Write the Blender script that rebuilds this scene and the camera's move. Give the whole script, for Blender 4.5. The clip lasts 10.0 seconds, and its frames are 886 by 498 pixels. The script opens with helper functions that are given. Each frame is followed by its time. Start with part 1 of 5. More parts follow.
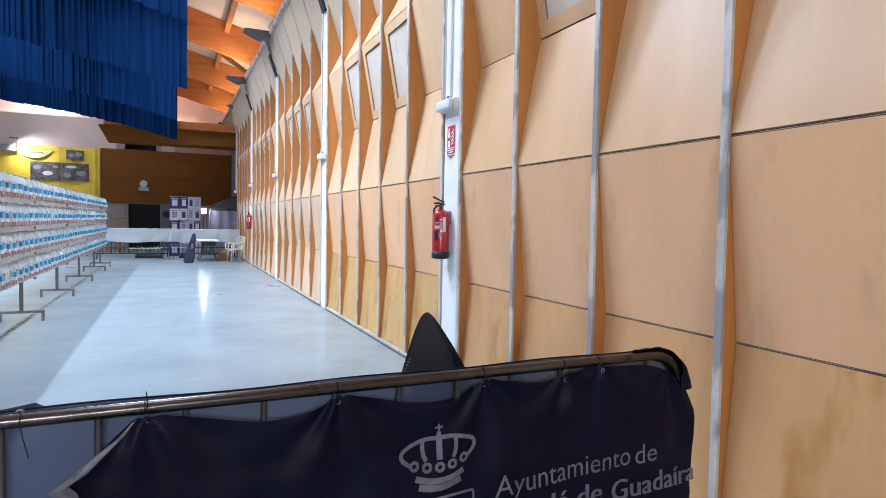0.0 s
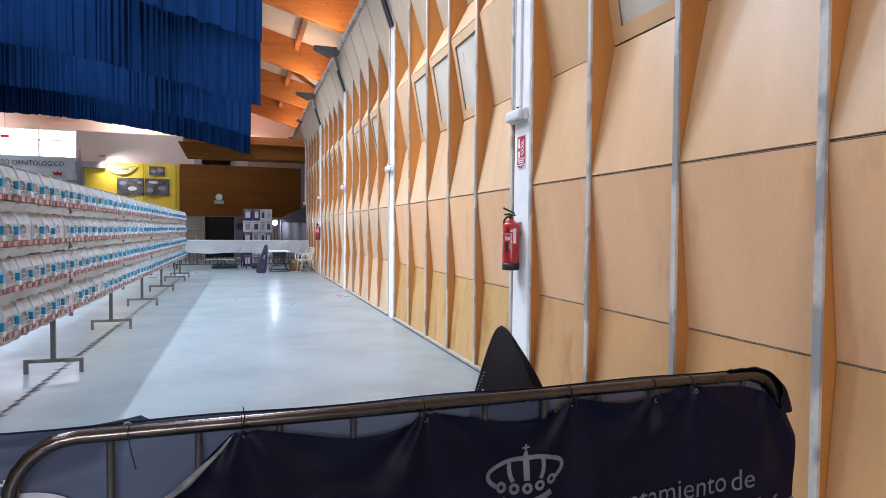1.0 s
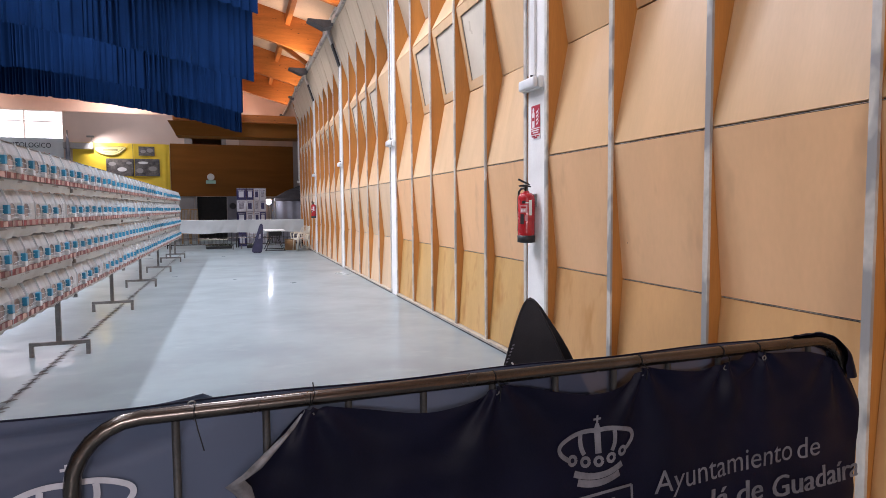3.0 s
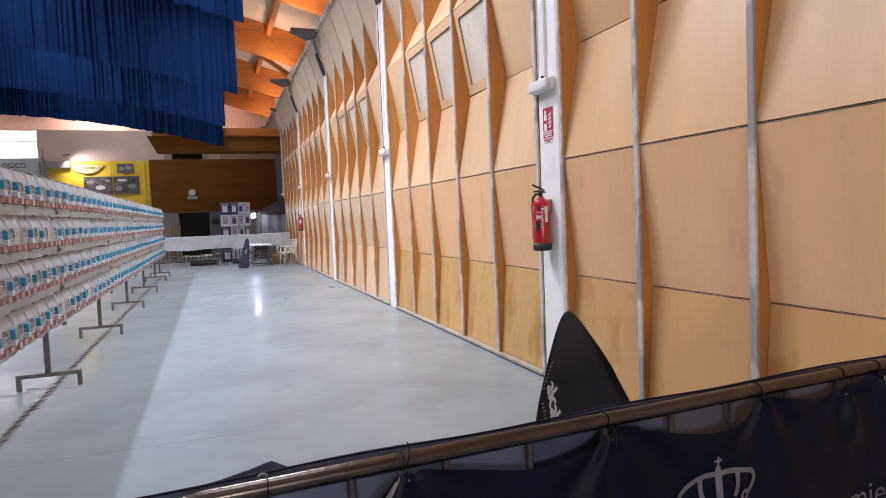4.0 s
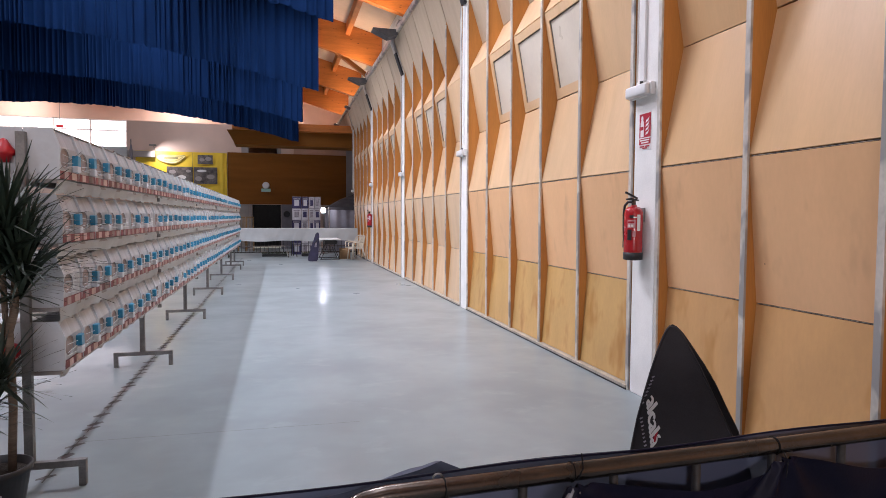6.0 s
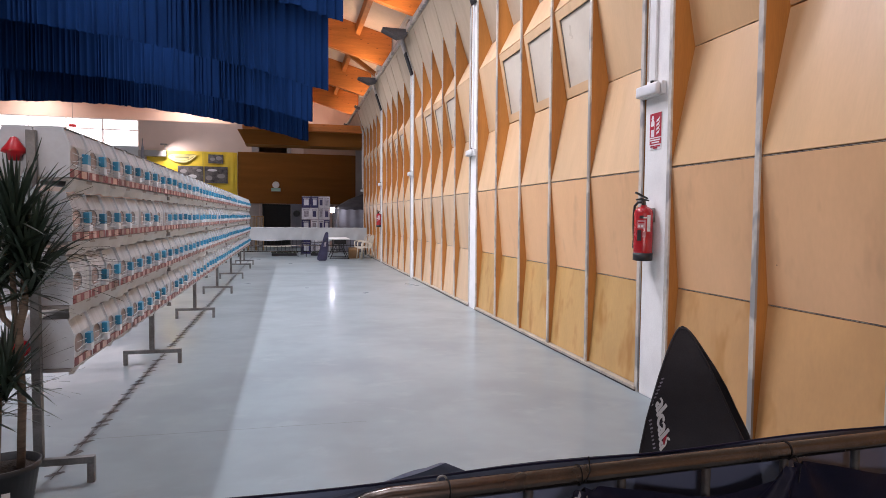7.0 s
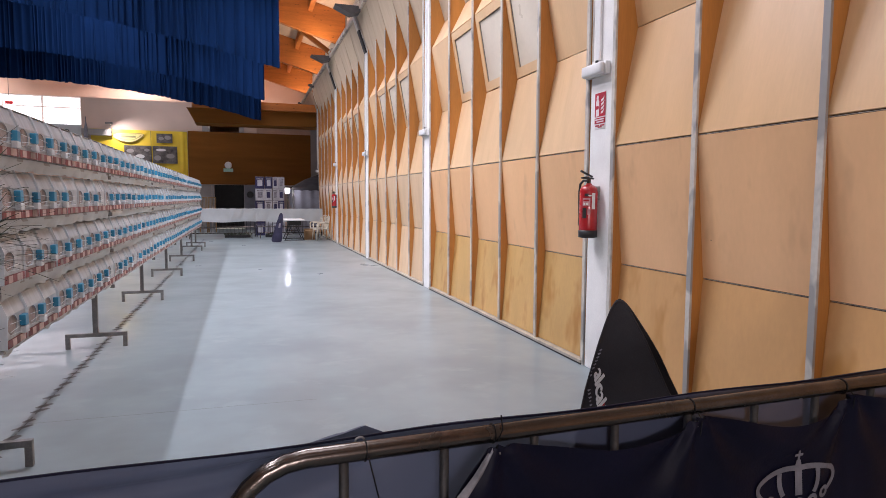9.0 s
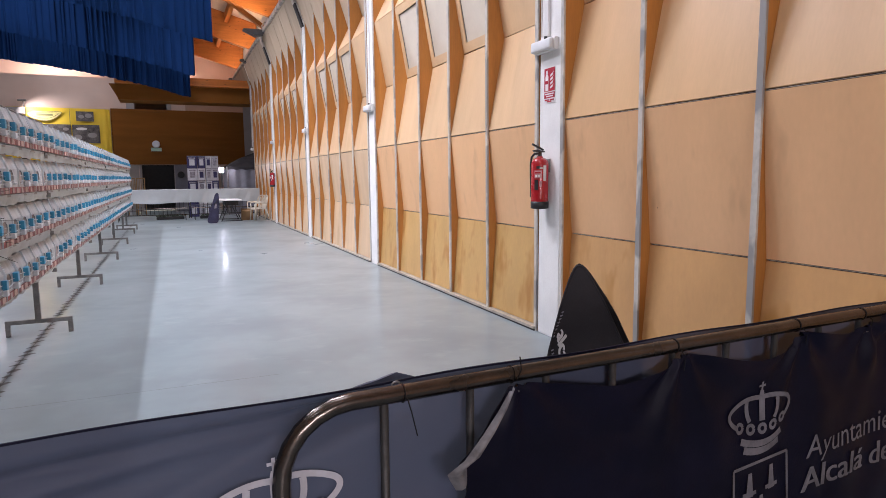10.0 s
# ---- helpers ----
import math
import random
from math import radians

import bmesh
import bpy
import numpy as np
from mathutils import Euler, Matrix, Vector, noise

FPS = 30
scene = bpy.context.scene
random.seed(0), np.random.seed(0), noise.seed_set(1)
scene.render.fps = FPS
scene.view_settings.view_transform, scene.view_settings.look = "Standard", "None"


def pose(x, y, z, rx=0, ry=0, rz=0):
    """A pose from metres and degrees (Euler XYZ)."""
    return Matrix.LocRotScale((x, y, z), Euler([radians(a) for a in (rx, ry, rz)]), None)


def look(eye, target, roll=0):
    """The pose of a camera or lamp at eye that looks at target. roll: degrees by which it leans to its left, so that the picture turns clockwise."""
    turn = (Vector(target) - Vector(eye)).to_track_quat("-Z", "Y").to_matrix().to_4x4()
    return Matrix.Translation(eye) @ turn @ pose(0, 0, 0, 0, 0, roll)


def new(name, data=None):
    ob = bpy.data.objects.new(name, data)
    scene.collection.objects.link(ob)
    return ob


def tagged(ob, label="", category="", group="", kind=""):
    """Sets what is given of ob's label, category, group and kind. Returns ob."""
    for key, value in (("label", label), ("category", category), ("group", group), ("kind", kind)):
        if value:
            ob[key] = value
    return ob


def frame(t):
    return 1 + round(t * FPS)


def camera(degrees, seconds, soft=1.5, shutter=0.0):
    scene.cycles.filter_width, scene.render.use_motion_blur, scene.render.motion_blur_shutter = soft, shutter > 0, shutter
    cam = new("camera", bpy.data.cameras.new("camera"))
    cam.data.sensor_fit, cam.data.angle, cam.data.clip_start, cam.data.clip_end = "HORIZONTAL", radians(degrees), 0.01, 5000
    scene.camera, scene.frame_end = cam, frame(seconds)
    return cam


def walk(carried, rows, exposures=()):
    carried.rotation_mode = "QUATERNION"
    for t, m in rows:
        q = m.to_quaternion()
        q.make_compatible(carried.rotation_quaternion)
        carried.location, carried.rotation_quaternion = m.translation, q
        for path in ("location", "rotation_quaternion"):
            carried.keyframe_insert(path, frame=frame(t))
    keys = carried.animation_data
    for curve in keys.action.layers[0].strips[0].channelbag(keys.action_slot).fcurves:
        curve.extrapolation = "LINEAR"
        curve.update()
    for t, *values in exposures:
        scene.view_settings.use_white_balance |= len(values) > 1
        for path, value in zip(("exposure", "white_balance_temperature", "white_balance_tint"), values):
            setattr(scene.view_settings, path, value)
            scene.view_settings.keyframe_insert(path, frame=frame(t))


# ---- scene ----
cam = camera(71.5, 10.0, 0.75)
PATH = [
    (0, (-2.453, -5.199, 1.559), (-1.650, -3.370, 1.472), 1.10),
    (0.5, (-2.487, -5.166, 1.578), (-1.763, -3.302, 1.508), 1.35),
    (1, (-2.512, -5.153, 1.579), (-1.899, -3.250, 1.519), 0.63),
    (1.5, (-2.515, -5.143, 1.577), (-1.901, -3.241, 1.502), 1.81),
    (2, (-2.535, -5.133, 1.575), (-1.993, -3.210, 1.494), 1.45),
    (2.2, (-2.535, -5.107, 1.556), (-1.960, -3.194, 1.468), 2.25),
    (3.3, (-2.749, -4.877, 1.537), (-2.096, -2.992, 1.395), -1.44),
    (3.5, (-2.771, -4.777, 1.536), (-2.115, -2.892, 1.397), -1.94),
    (4, (-2.857, -4.642, 1.565), (-2.163, -2.769, 1.454), -2.24),
    (4.5, (-3.001, -4.554, 1.568), (-2.205, -2.723, 1.448), -0.48),
    (5, (-3.123, -4.549, 1.580), (-2.441, -2.673, 1.462), 0.70),
    (5.5, (-3.097, -4.544, 1.577), (-2.536, -2.627, 1.479), 1.40),
    (5.7, (-3.089, -4.547, 1.573), (-2.573, -2.618, 1.471), 0.30),
    (6.8, (-3.081, -4.543, 1.571), (-2.584, -2.608, 1.469), 0.76),
    (7, (-3.074, -4.532, 1.569), (-2.590, -2.594, 1.466), 0.56),
    (7.5, (-3.084, -4.534, 1.573), (-2.601, -2.597, 1.466), 0.48),
    (8, (-3.079, -4.535, 1.573), (-2.567, -2.605, 1.467), 0.40),
    (8.5, (-3.041, -4.549, 1.569), (-2.480, -2.632, 1.469), 0.17),
    (9, (-3.002, -4.590, 1.547), (-2.391, -2.693, 1.384), 0.39),
    (9.5, (-3.115, -4.642, 1.563), (-2.397, -2.780, 1.434), -0.26),
    (10, (-3.214, -4.635, 1.516), (-2.415, -2.817, 1.281), -0.47),
]
walk(cam, [(t, look(eye, target, roll)) for t, eye, target, roll in PATH], exposures=[
    (0.0, 0.27, 5520, 14), (1.0, 0.13, 5880, 17), (2.0, 0.03, 6160, 20), (3.5, -0.03, 6480, 24), (5.5, -0.19, 6540, 26), (8.5, -0.17, 6600, 26), (10.0, -0.11, 6480, 25)])

# ---------------------------------------------------------------- sizes
BAY, STRIP, COL = 5.43, 1.002, 0.42         # wall bay, panel strip, column
Z1, Z2, Z3, Z4, Z5, ZTOP = 0.992, 2.0, 3.0, 4.02, 4.48, 6.05
D1, D3, D5 = 0.097, 0.19, 0.225              # depth of the folds
DTOP = D5 - (ZTOP - Z5) * D5 / (5.19 - Z5)
FARY, BACKY, NEARY, LEFTX = 27.2, 30.2, -11.0, -22.0
BEAM_Y = [0.21 + BAY * k for k in range(-2, 5)] + [26.95]


def roof_z(x):
    return 6.67 + 0.283 * (-x if x > -11 else 22 + x)


# ---------------------------------------------------------------- world and light
world = bpy.data.worlds.new("sky")
scene.world = world
world.use_nodes = True
sky = world.node_tree.nodes.new("ShaderNodeTexSky")
sky.sky_type, sky.sun_disc, sky.sun_elevation, sky.sun_rotation = "NISHITA", False, radians(40), radians(200)
world.node_tree.links.new(sky.outputs[0], world.node_tree.nodes["Background"].inputs[0])
world.node_tree.nodes["Background"].inputs[1].default_value = 0.15


def area(name, m, sx, sy, watts, color=(1, 1, 1), spread=180):
    d = bpy.data.lights.new(name, "AREA")
    d.shape, d.size, d.size_y, d.energy, d.color, d.spread = "RECTANGLE", sx, sy, watts, color, radians(spread)
    ob = new(name, d)
    ob.matrix_world = m
    return ob


LAMP_X, LAMP_Z = -6.8, 8.15
COOL = (0.86, 0.94, 1.0)
ROW_W = [45, 140, 420, 380, 380, 220, 75]      # near to far along the hall
for k, w in enumerate(ROW_W):
    y = 0.21 + BAY * (k - 1.5)
    area("hall_light", pose(LAMP_X, y, LAMP_Z), 0.12, 2.4, 1.1 * w, COOL, 168)
    area("hall_light", pose(-22 - LAMP_X, y, LAMP_Z), 1.2, 2.4, 0.1 * w if k < 4 else 120 + w, COOL, 140)
    area("hall_light", pose(-2.9, y, 7.1), 1.0, 2.4, (0.2, 0.3, 0.82, 0.82, 0.8, 0.5, 0.1)[k] * w, COOL, 145)

# Unseen fill lamps added to brighten the peach back wall.
for x in (-15.2, -8.0, -2.5):
    area("gallery_fill", pose(x, 28.6, 8.0 if x < -3 else 7.2), 1.2, 1.2, 190 if x < -3 else 95, (1.0, 0.93, 0.84), 150)
area("entrance_daylight", pose(-4.0, NEARY - 0.15, 2.4, 90, 0, 0), 3.0, 1.0, 250, (1.0, 0.98, 0.94))
area("banner_lamp", look((-8.7, FARY - 0.76, 4.74), (-7.8, FARY - 0.08, 3.7)), 0.2, 0.06, 30, (0.98, 0.97, 0.95), 140)

# ---------------------------------------------------------------- materials


def mat(name, color, rough=0.6, metal=0.0, vary=0.12, scale=6.0, fine=60.0, bump=0.05, stretch=(1, 1, 1), color2=None, coat=0.0, island=0.0, spec=0.5, knots=0.0, stain=None, knot_r=(0.1, 0.22), knot_s=(1, 1, 1)):
    """Principled surface with variation at two scales and fine relief."""
    m = bpy.data.materials.new(name)
    m.use_nodes = True
    nt = m.node_tree
    n, l = nt.nodes, nt.links
    b = n["Principled BSDF"]
    co = n.new("ShaderNodeTexCoord")
    mp = n.new("ShaderNodeMapping")
    mp.inputs["Scale"].default_value = stretch
    l.new(co.outputs["Object"], mp.inputs[0])
    if island:
        who, off, plus = n.new("ShaderNodeObjectInfo"), n.new("ShaderNodeMath"), n.new("ShaderNodeVectorMath")
        off.operation, off.inputs[1].default_value = "MULTIPLY", 40.0
        l.new(who.outputs["Random"], off.inputs[0]), l.new(co.outputs["Object"], plus.inputs[0])
        l.new(off.outputs[0], plus.inputs[1]), l.new(plus.outputs[0], mp.inputs[0])
    big, small = n.new("ShaderNodeTexNoise"), n.new("ShaderNodeTexNoise")
    big.inputs["Scale"].default_value, small.inputs["Scale"].default_value = scale, fine
    big.inputs["Detail"].default_value = 4
    l.new(mp.outputs[0], big.inputs[0]), l.new(mp.outputs[0], small.inputs[0])
    add = n.new("ShaderNodeMath")
    add.operation = "MULTIPLY_ADD"
    add.inputs[1].default_value = 0.4
    l.new(small.outputs[0], add.inputs[0]), l.new(big.outputs[0], add.inputs[2])
    ramp = n.new("ShaderNodeMapRange")
    ramp.inputs[1].default_value, ramp.inputs[2].default_value = 0.45, 0.95
    l.new(add.outputs[0], ramp.inputs[0])
    mix = n.new("ShaderNodeMix")
    mix.data_type = "RGBA"
    c2 = color2 or tuple(max(0.0, c * (1 - 2 * vary)) for c in color)
    c1 = color if color2 else tuple(min(1.0, c * (1 + vary)) for c in color)
    mix.inputs[6].default_value, mix.inputs[7].default_value = (*c1, 1), (*c2, 1)
    l.new(ramp.outputs[0], mix.inputs[0])
    out = mix.outputs[2]
    if stain:
        sn, sr, sm = n.new("ShaderNodeTexNoise"), n.new("ShaderNodeMapRange"), n.new("ShaderNodeMix")
        sm.data_type = "RGBA"
        sn.inputs["Scale"].default_value, sn.inputs["Detail"].default_value, sn.inputs["Roughness"].default_value = stain[1], 3, 0.6
        sr.inputs[1].default_value, sr.inputs[2].default_value = stain[2], stain[3]
        l.new(mp.outputs[0], sn.inputs[0]), l.new(sn.outputs[0], sr.inputs[0]), l.new(sr.outputs[0], sm.inputs[0])
        sm.inputs[7].default_value = (*stain[0], 1)
        l.new(out, sm.inputs[6])
        out = sm.outputs[2]
    if knots:
        vo, vr, vm = n.new("ShaderNodeTexVoronoi"), n.new("ShaderNodeMapRange"), n.new("ShaderNodeHueSaturation")
        vo.inputs["Scale"].default_value = knots
        vr.inputs[1].default_value, vr.inputs[2].default_value, vr.inputs[3].default_value, vr.inputs[4].default_value = knot_r[0], knot_r[1], 0.28, 1.0
        km = n.new("ShaderNodeMapping")
        km.inputs["Scale"].default_value = knot_s
        l.new(co.outputs["Object"], km.inputs[0]), l.new(km.outputs[0], vo.inputs[0]), l.new(vo.outputs["Distance"], vr.inputs[0]), l.new(vr.outputs[0], vm.inputs["Value"])
        l.new(out, vm.inputs["Color"])
        out = vm.outputs[0]
    if island:
        info, hsv = n.new("ShaderNodeObjectInfo"), n.new("ShaderNodeHueSaturation")
        rng = n.new("ShaderNodeMapRange")
        rng.inputs[3].default_value, rng.inputs[4].default_value = 1 - island, 1 + island
        l.new(info.outputs["Random"], rng.inputs[0]), l.new(rng.outputs[0], hsv.inputs["Value"])
        l.new(out, hsv.inputs["Color"])
        out = hsv.outputs[0]
    l.new(out, b.inputs["Base Color"])
    b.inputs["Metallic"].default_value = metal
    b.inputs["Specular IOR Level"].default_value = spec
    rr = n.new("ShaderNodeMapRange")
    rr.inputs[3].default_value, rr.inputs[4].default_value = max(0.02, rough - 0.08), min(1, rough + 0.1)
    l.new(big.outputs[0], rr.inputs[0]), l.new(rr.outputs[0], b.inputs["Roughness"])
    if coat:
        b.inputs["Coat Weight"].default_value, b.inputs["Coat Roughness"].default_value = coat, 0.15
    if bump:
        bp = n.new("ShaderNodeBump")
        bp.inputs["Strength"].default_value, bp.inputs["Distance"].default_value = bump, 0.01
        l.new(small.outputs[0], bp.inputs["Height"]), l.new(bp.outputs[0], b.inputs["Normal"])
    return m


def glow(name, color, strength):
    m = bpy.data.materials.new(name)
    m.use_nodes = True
    b = m.node_tree.nodes["Principled BSDF"]
    b.inputs["Base Color"].default_value = (*color, 1)
    b.inputs["Emission Color"].default_value, b.inputs["Emission Strength"].default_value = (*color, 1), strength
    return m


# Lower-row plywood toned by bay: browner near, yellower past the first column.
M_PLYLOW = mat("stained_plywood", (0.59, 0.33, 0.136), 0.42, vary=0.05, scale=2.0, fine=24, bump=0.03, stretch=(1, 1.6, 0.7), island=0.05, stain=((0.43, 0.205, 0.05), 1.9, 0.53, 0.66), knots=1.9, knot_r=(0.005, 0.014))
M_PLYYEL = mat("yellowish_plywood", (0.59, 0.355, 0.13), 0.42, vary=0.06, scale=2.0, fine=24, bump=0.03, stretch=(1, 1.6, 0.7), island=0.06, stain=((0.43, 0.205, 0.05), 1.9, 0.53, 0.66))
M_PLYPALE = mat("pale_birch_plywood", (0.66, 0.465, 0.29), 0.42, vary=0.06, scale=1.6, fine=26, bump=0.03, stretch=(1, 2.6, 0.45), island=0.05, stain=((0.5, 0.33, 0.17), 2.0, 0.6, 0.8))
M_PLYMID = mat("warm_birch_plywood", (0.76, 0.445, 0.228), 0.42, vary=0.04, scale=1.2, fine=20, bump=0.03, stretch=(1, 1.8, 0.7), island=0.06, stain=((0.56, 0.315, 0.165), 2.2, 0.58, 0.82), knots=1.9, knot_r=(0.005, 0.014))
# Cove folds are greyer and darker than the plywood below them.
M_COVE = mat("grey_beige_cove", (0.48, 0.375, 0.265), 0.55, vary=0.06, scale=1.6, fine=26, bump=0.03, stretch=(1, 3, 0.4), island=0.06)
M_PLY = mat("birch_plywood", (0.66, 0.41, 0.205), 0.42, vary=0.045, scale=1.6, fine=26, bump=0.03, stretch=(1, 2.6, 0.45), island=0.05, knots=1.9, knot_r=(0.005, 0.014))
M_PANEGAP = mat("pane_gap_shade", (0.17, 0.155, 0.135), 0.6, vary=0.1, scale=9, fine=60)
M_PLYUP = mat("light_birch_plywood", (0.655, 0.437, 0.248), 0.42, vary=0.05, scale=1.6, fine=26, bump=0.03, stretch=(1, 2.6, 0.45), island=0.06, stain=((0.55, 0.36, 0.19), 2.0, 0.6, 0.8))
M_RIB = mat("rib_plywood", (0.52, 0.215, 0.045), 0.5, vary=0.1, scale=2.0, fine=30, bump=0.03, stretch=(3.5, 1, 0.35), island=0.05)
M_ALU = mat("aluminium", (0.60, 0.565, 0.51), 0.42, 0.2, vary=0.12, scale=5, fine=40, bump=0.03, stretch=(1, 1, 0.6), stain=((0.33, 0.32, 0.31), 3.2, 0.52, 0.58))
M_SILL = mat("sill_strip", (0.42, 0.37, 0.30), 0.45, vary=0.15, scale=5, fine=40, bump=0.03)
M_BARD = mat("dull_steel", (0.075, 0.075, 0.075), 0.5, 0.6, vary=0.2, scale=14, fine=120, bump=0.05)
M_PLASTER = mat("white_plaster", (0.78, 0.77, 0.75), 0.8, vary=0.06, scale=3, fine=70, bump=0.12)
M_PEACH = mat("peach_plaster", (0.66, 0.51, 0.43), 0.85, vary=0.05, scale=1, fine=40, bump=0.08)
M_FLOOR = mat("painted_floor", (0.228, 0.274, 0.288), 0.3, vary=0.07, scale=0.9, fine=5, bump=0.05, spec=0.2, coat=0.14, stain=((0.188, 0.225, 0.237), 0.9, 0.48, 0.72))
_b = M_FLOOR.node_tree.nodes["Principled BSDF"]
_b.inputs["Coat Roughness"].default_value = 0.03
_n, _l = M_FLOOR.node_tree.nodes, M_FLOOR.node_tree.links
_sm, _sn, _sr, _sx = _n.new("ShaderNodeMapping"), _n.new("ShaderNodeTexNoise"), _n.new("ShaderNodeMapRange"), _n.new("ShaderNodeMix")
_sm.inputs["Scale"].default_value = (0.9, 1.3, 1)
_sn.inputs["Scale"].default_value, _sn.inputs["Detail"].default_value, _sn.inputs["Roughness"].default_value, _sn.inputs["Distortion"].default_value = 2.2, 5, 0.6, 0.2
_sr.inputs[1].default_value, _sr.inputs[2].default_value, _sr.inputs[4].default_value = 0.57, 0.72, 0.55
_sx.data_type = "RGBA"
_sx.inputs[7].default_value = (0.29, 0.335, 0.35, 1)
_l.new(_n["Texture Coordinate"].outputs["Object"], _sm.inputs[0]), _l.new(_sm.outputs[0], _sn.inputs[0]), _l.new(_sn.outputs[0], _sr.inputs[0])
_l.new(_sr.outputs[0], _sx.inputs[0]), _l.new(_b.inputs["Base Color"].links[0].from_socket, _sx.inputs[6]), _l.new(_sx.outputs[2], _b.inputs["Base Color"])
_w, _wb = M_FLOOR.node_tree.nodes.new("ShaderNodeTexNoise"), M_FLOOR.node_tree.nodes.new("ShaderNodeBump")
_w.inputs["Scale"].default_value, _w.inputs["Detail"].default_value = 1.1, 3.0
_wb.inputs["Strength"].default_value, _wb.inputs["Distance"].default_value = 0.3, 0.05
M_FLOOR.node_tree.links.new(M_FLOOR.node_tree.nodes["Texture Coordinate"].outputs["Object"], _w.inputs[0])
M_FLOOR.node_tree.links.new(_w.outputs[0], _wb.inputs["Height"])
M_FLOOR.node_tree.links.new(_wb.outputs[0], _b.inputs["Coat Normal"])
M_BROWN = mat("dark_wood_panel", (0.215, 0.08, 0.012), 0.55, vary=0.1, scale=1.2, fine=30, stretch=(0.3, 1, 3), bump=0.03, spec=0.15)
M_BEAM = mat("glulam", (0.56, 0.175, 0.03), 0.5, vary=0.14, scale=1.5, fine=24, stretch=(0.35, 1, 4), bump=0.04, knots=6.5, knot_r=(0.06, 0.16), knot_s=(0.5, 1, 1.5))
M_DECK = mat("roof_deck", (0.66, 0.50, 0.36), 0.7, vary=0.06, scale=1.2, fine=20, bump=0.03)
M_BLUE = mat("blue_fabric", (0.0024, 0.0128, 0.047), 0.85, vary=0.15, scale=2.0, fine=90, bump=0.06, stretch=(2, 1, 0.4), spec=0.03)
M_STEEL = mat("grey_steel", (0.25, 0.245, 0.24), 0.5, 0.6, vary=0.15, scale=10, fine=90, bump=0.05)
M_GALV = mat("galvanised_steel", (0.115, 0.097, 0.086), 0.24, 0.95, vary=0.15, scale=14, fine=120, bump=0.05)
M_NAVY = mat("navy_banner", (0.0042, 0.0045, 0.0165), 0.5, vary=0.2, scale=3, fine=160, bump=0.05, spec=0.13)
M_BLACK = mat("black_fabric", (0.038, 0.035, 0.039), 0.8, vary=0.15, scale=4, fine=160, bump=0.06, spec=0.25)
M_DARK = mat("dark_plastic", (0.02, 0.02, 0.022), 0.5, vary=0.15, scale=8, fine=60)
M_WHITE = mat("white_plastic", (0.74, 0.74, 0.73), 0.4, vary=0.05, scale=6, fine=60, bump=0.03, island=0.04)
M_SHEET = mat("white_sheet", (0.51, 0.54, 0.555), 0.85, vary=0.06, scale=2, fine=90, bump=0.08)
M_RED = mat("red_paint", (0.42, 0.015, 0.02), 0.25, vary=0.08, scale=8, fine=60, coat=0.4)
M_GLASS = mat("frosted_glass", (0.6, 0.535, 0.435), 0.3, vary=0.04, scale=2, fine=20, bump=0.01)
M_CURT = mat("grey_curtain", (0.20, 0.20, 0.235), 0.7, vary=0.1, scale=3, fine=40, bump=0.05)
M_GREYWALL = mat("grey_wall", (0.33, 0.31, 0.30), 0.8, vary=0.06, scale=2, fine=40, bump=0.06)

# ---------------------------------------------------------------- helpers of shape


def part(name, bm, material, parent=None, label="", smooth=False):
    me = bpy.data.meshes.new(name)
    bm.to_mesh(me)
    bm.free()
    if smooth:
        me.shade_smooth()
    for m in material if isinstance(material, (list, tuple)) else [material]:
        me.materials.append(m)
    ob = new(name, me)
    ob.parent = parent
    if label:
        ob["label"] = label
    return ob


def thing(name, at=(0, 0, 0), rz=0.0, label="", category="", group="", kind=""):
    ob = new(name)
    ob.matrix_basis = pose(*at, 0, 0, rz)
    ob.empty_display_size = 0.1
    return tagged(ob, label, category, group, kind)


def box(lo, hi, bevel=0.0, bm=None, m=None):
    bm = bm or bmesh.new()
    size = [b - a for a, b in zip(lo, hi)]
    c = [(a + b) / 2 for a, b in zip(lo, hi)]
    r = bmesh.ops.create_cube(bm, size=1.0, matrix=(m or Matrix()) @ Matrix.Translation(c) @ Matrix.Diagonal((*size, 1)))
    if bevel:
        edges = list({e for v in r["verts"] for e in v.link_edges})
        bmesh.ops.bevel(bm, geom=edges, offset=bevel, segments=2, affect="EDGES", profile=0.5)
    return bm


def cyl(a, b, r, r2=None, seg=12, bm=None, caps=True):
    bm = bm or bmesh.new()
    a, b = Vector(a), Vector(b)
    d = b - a
    m = Matrix.Translation((a + b) / 2) @ d.to_track_quat("Z", "Y").to_matrix().to_4x4()
    bmesh.ops.create_cone(bm, cap_ends=caps, segments=seg, radius1=r, radius2=r if r2 is None else r2, depth=d.length, matrix=m)
    return bm


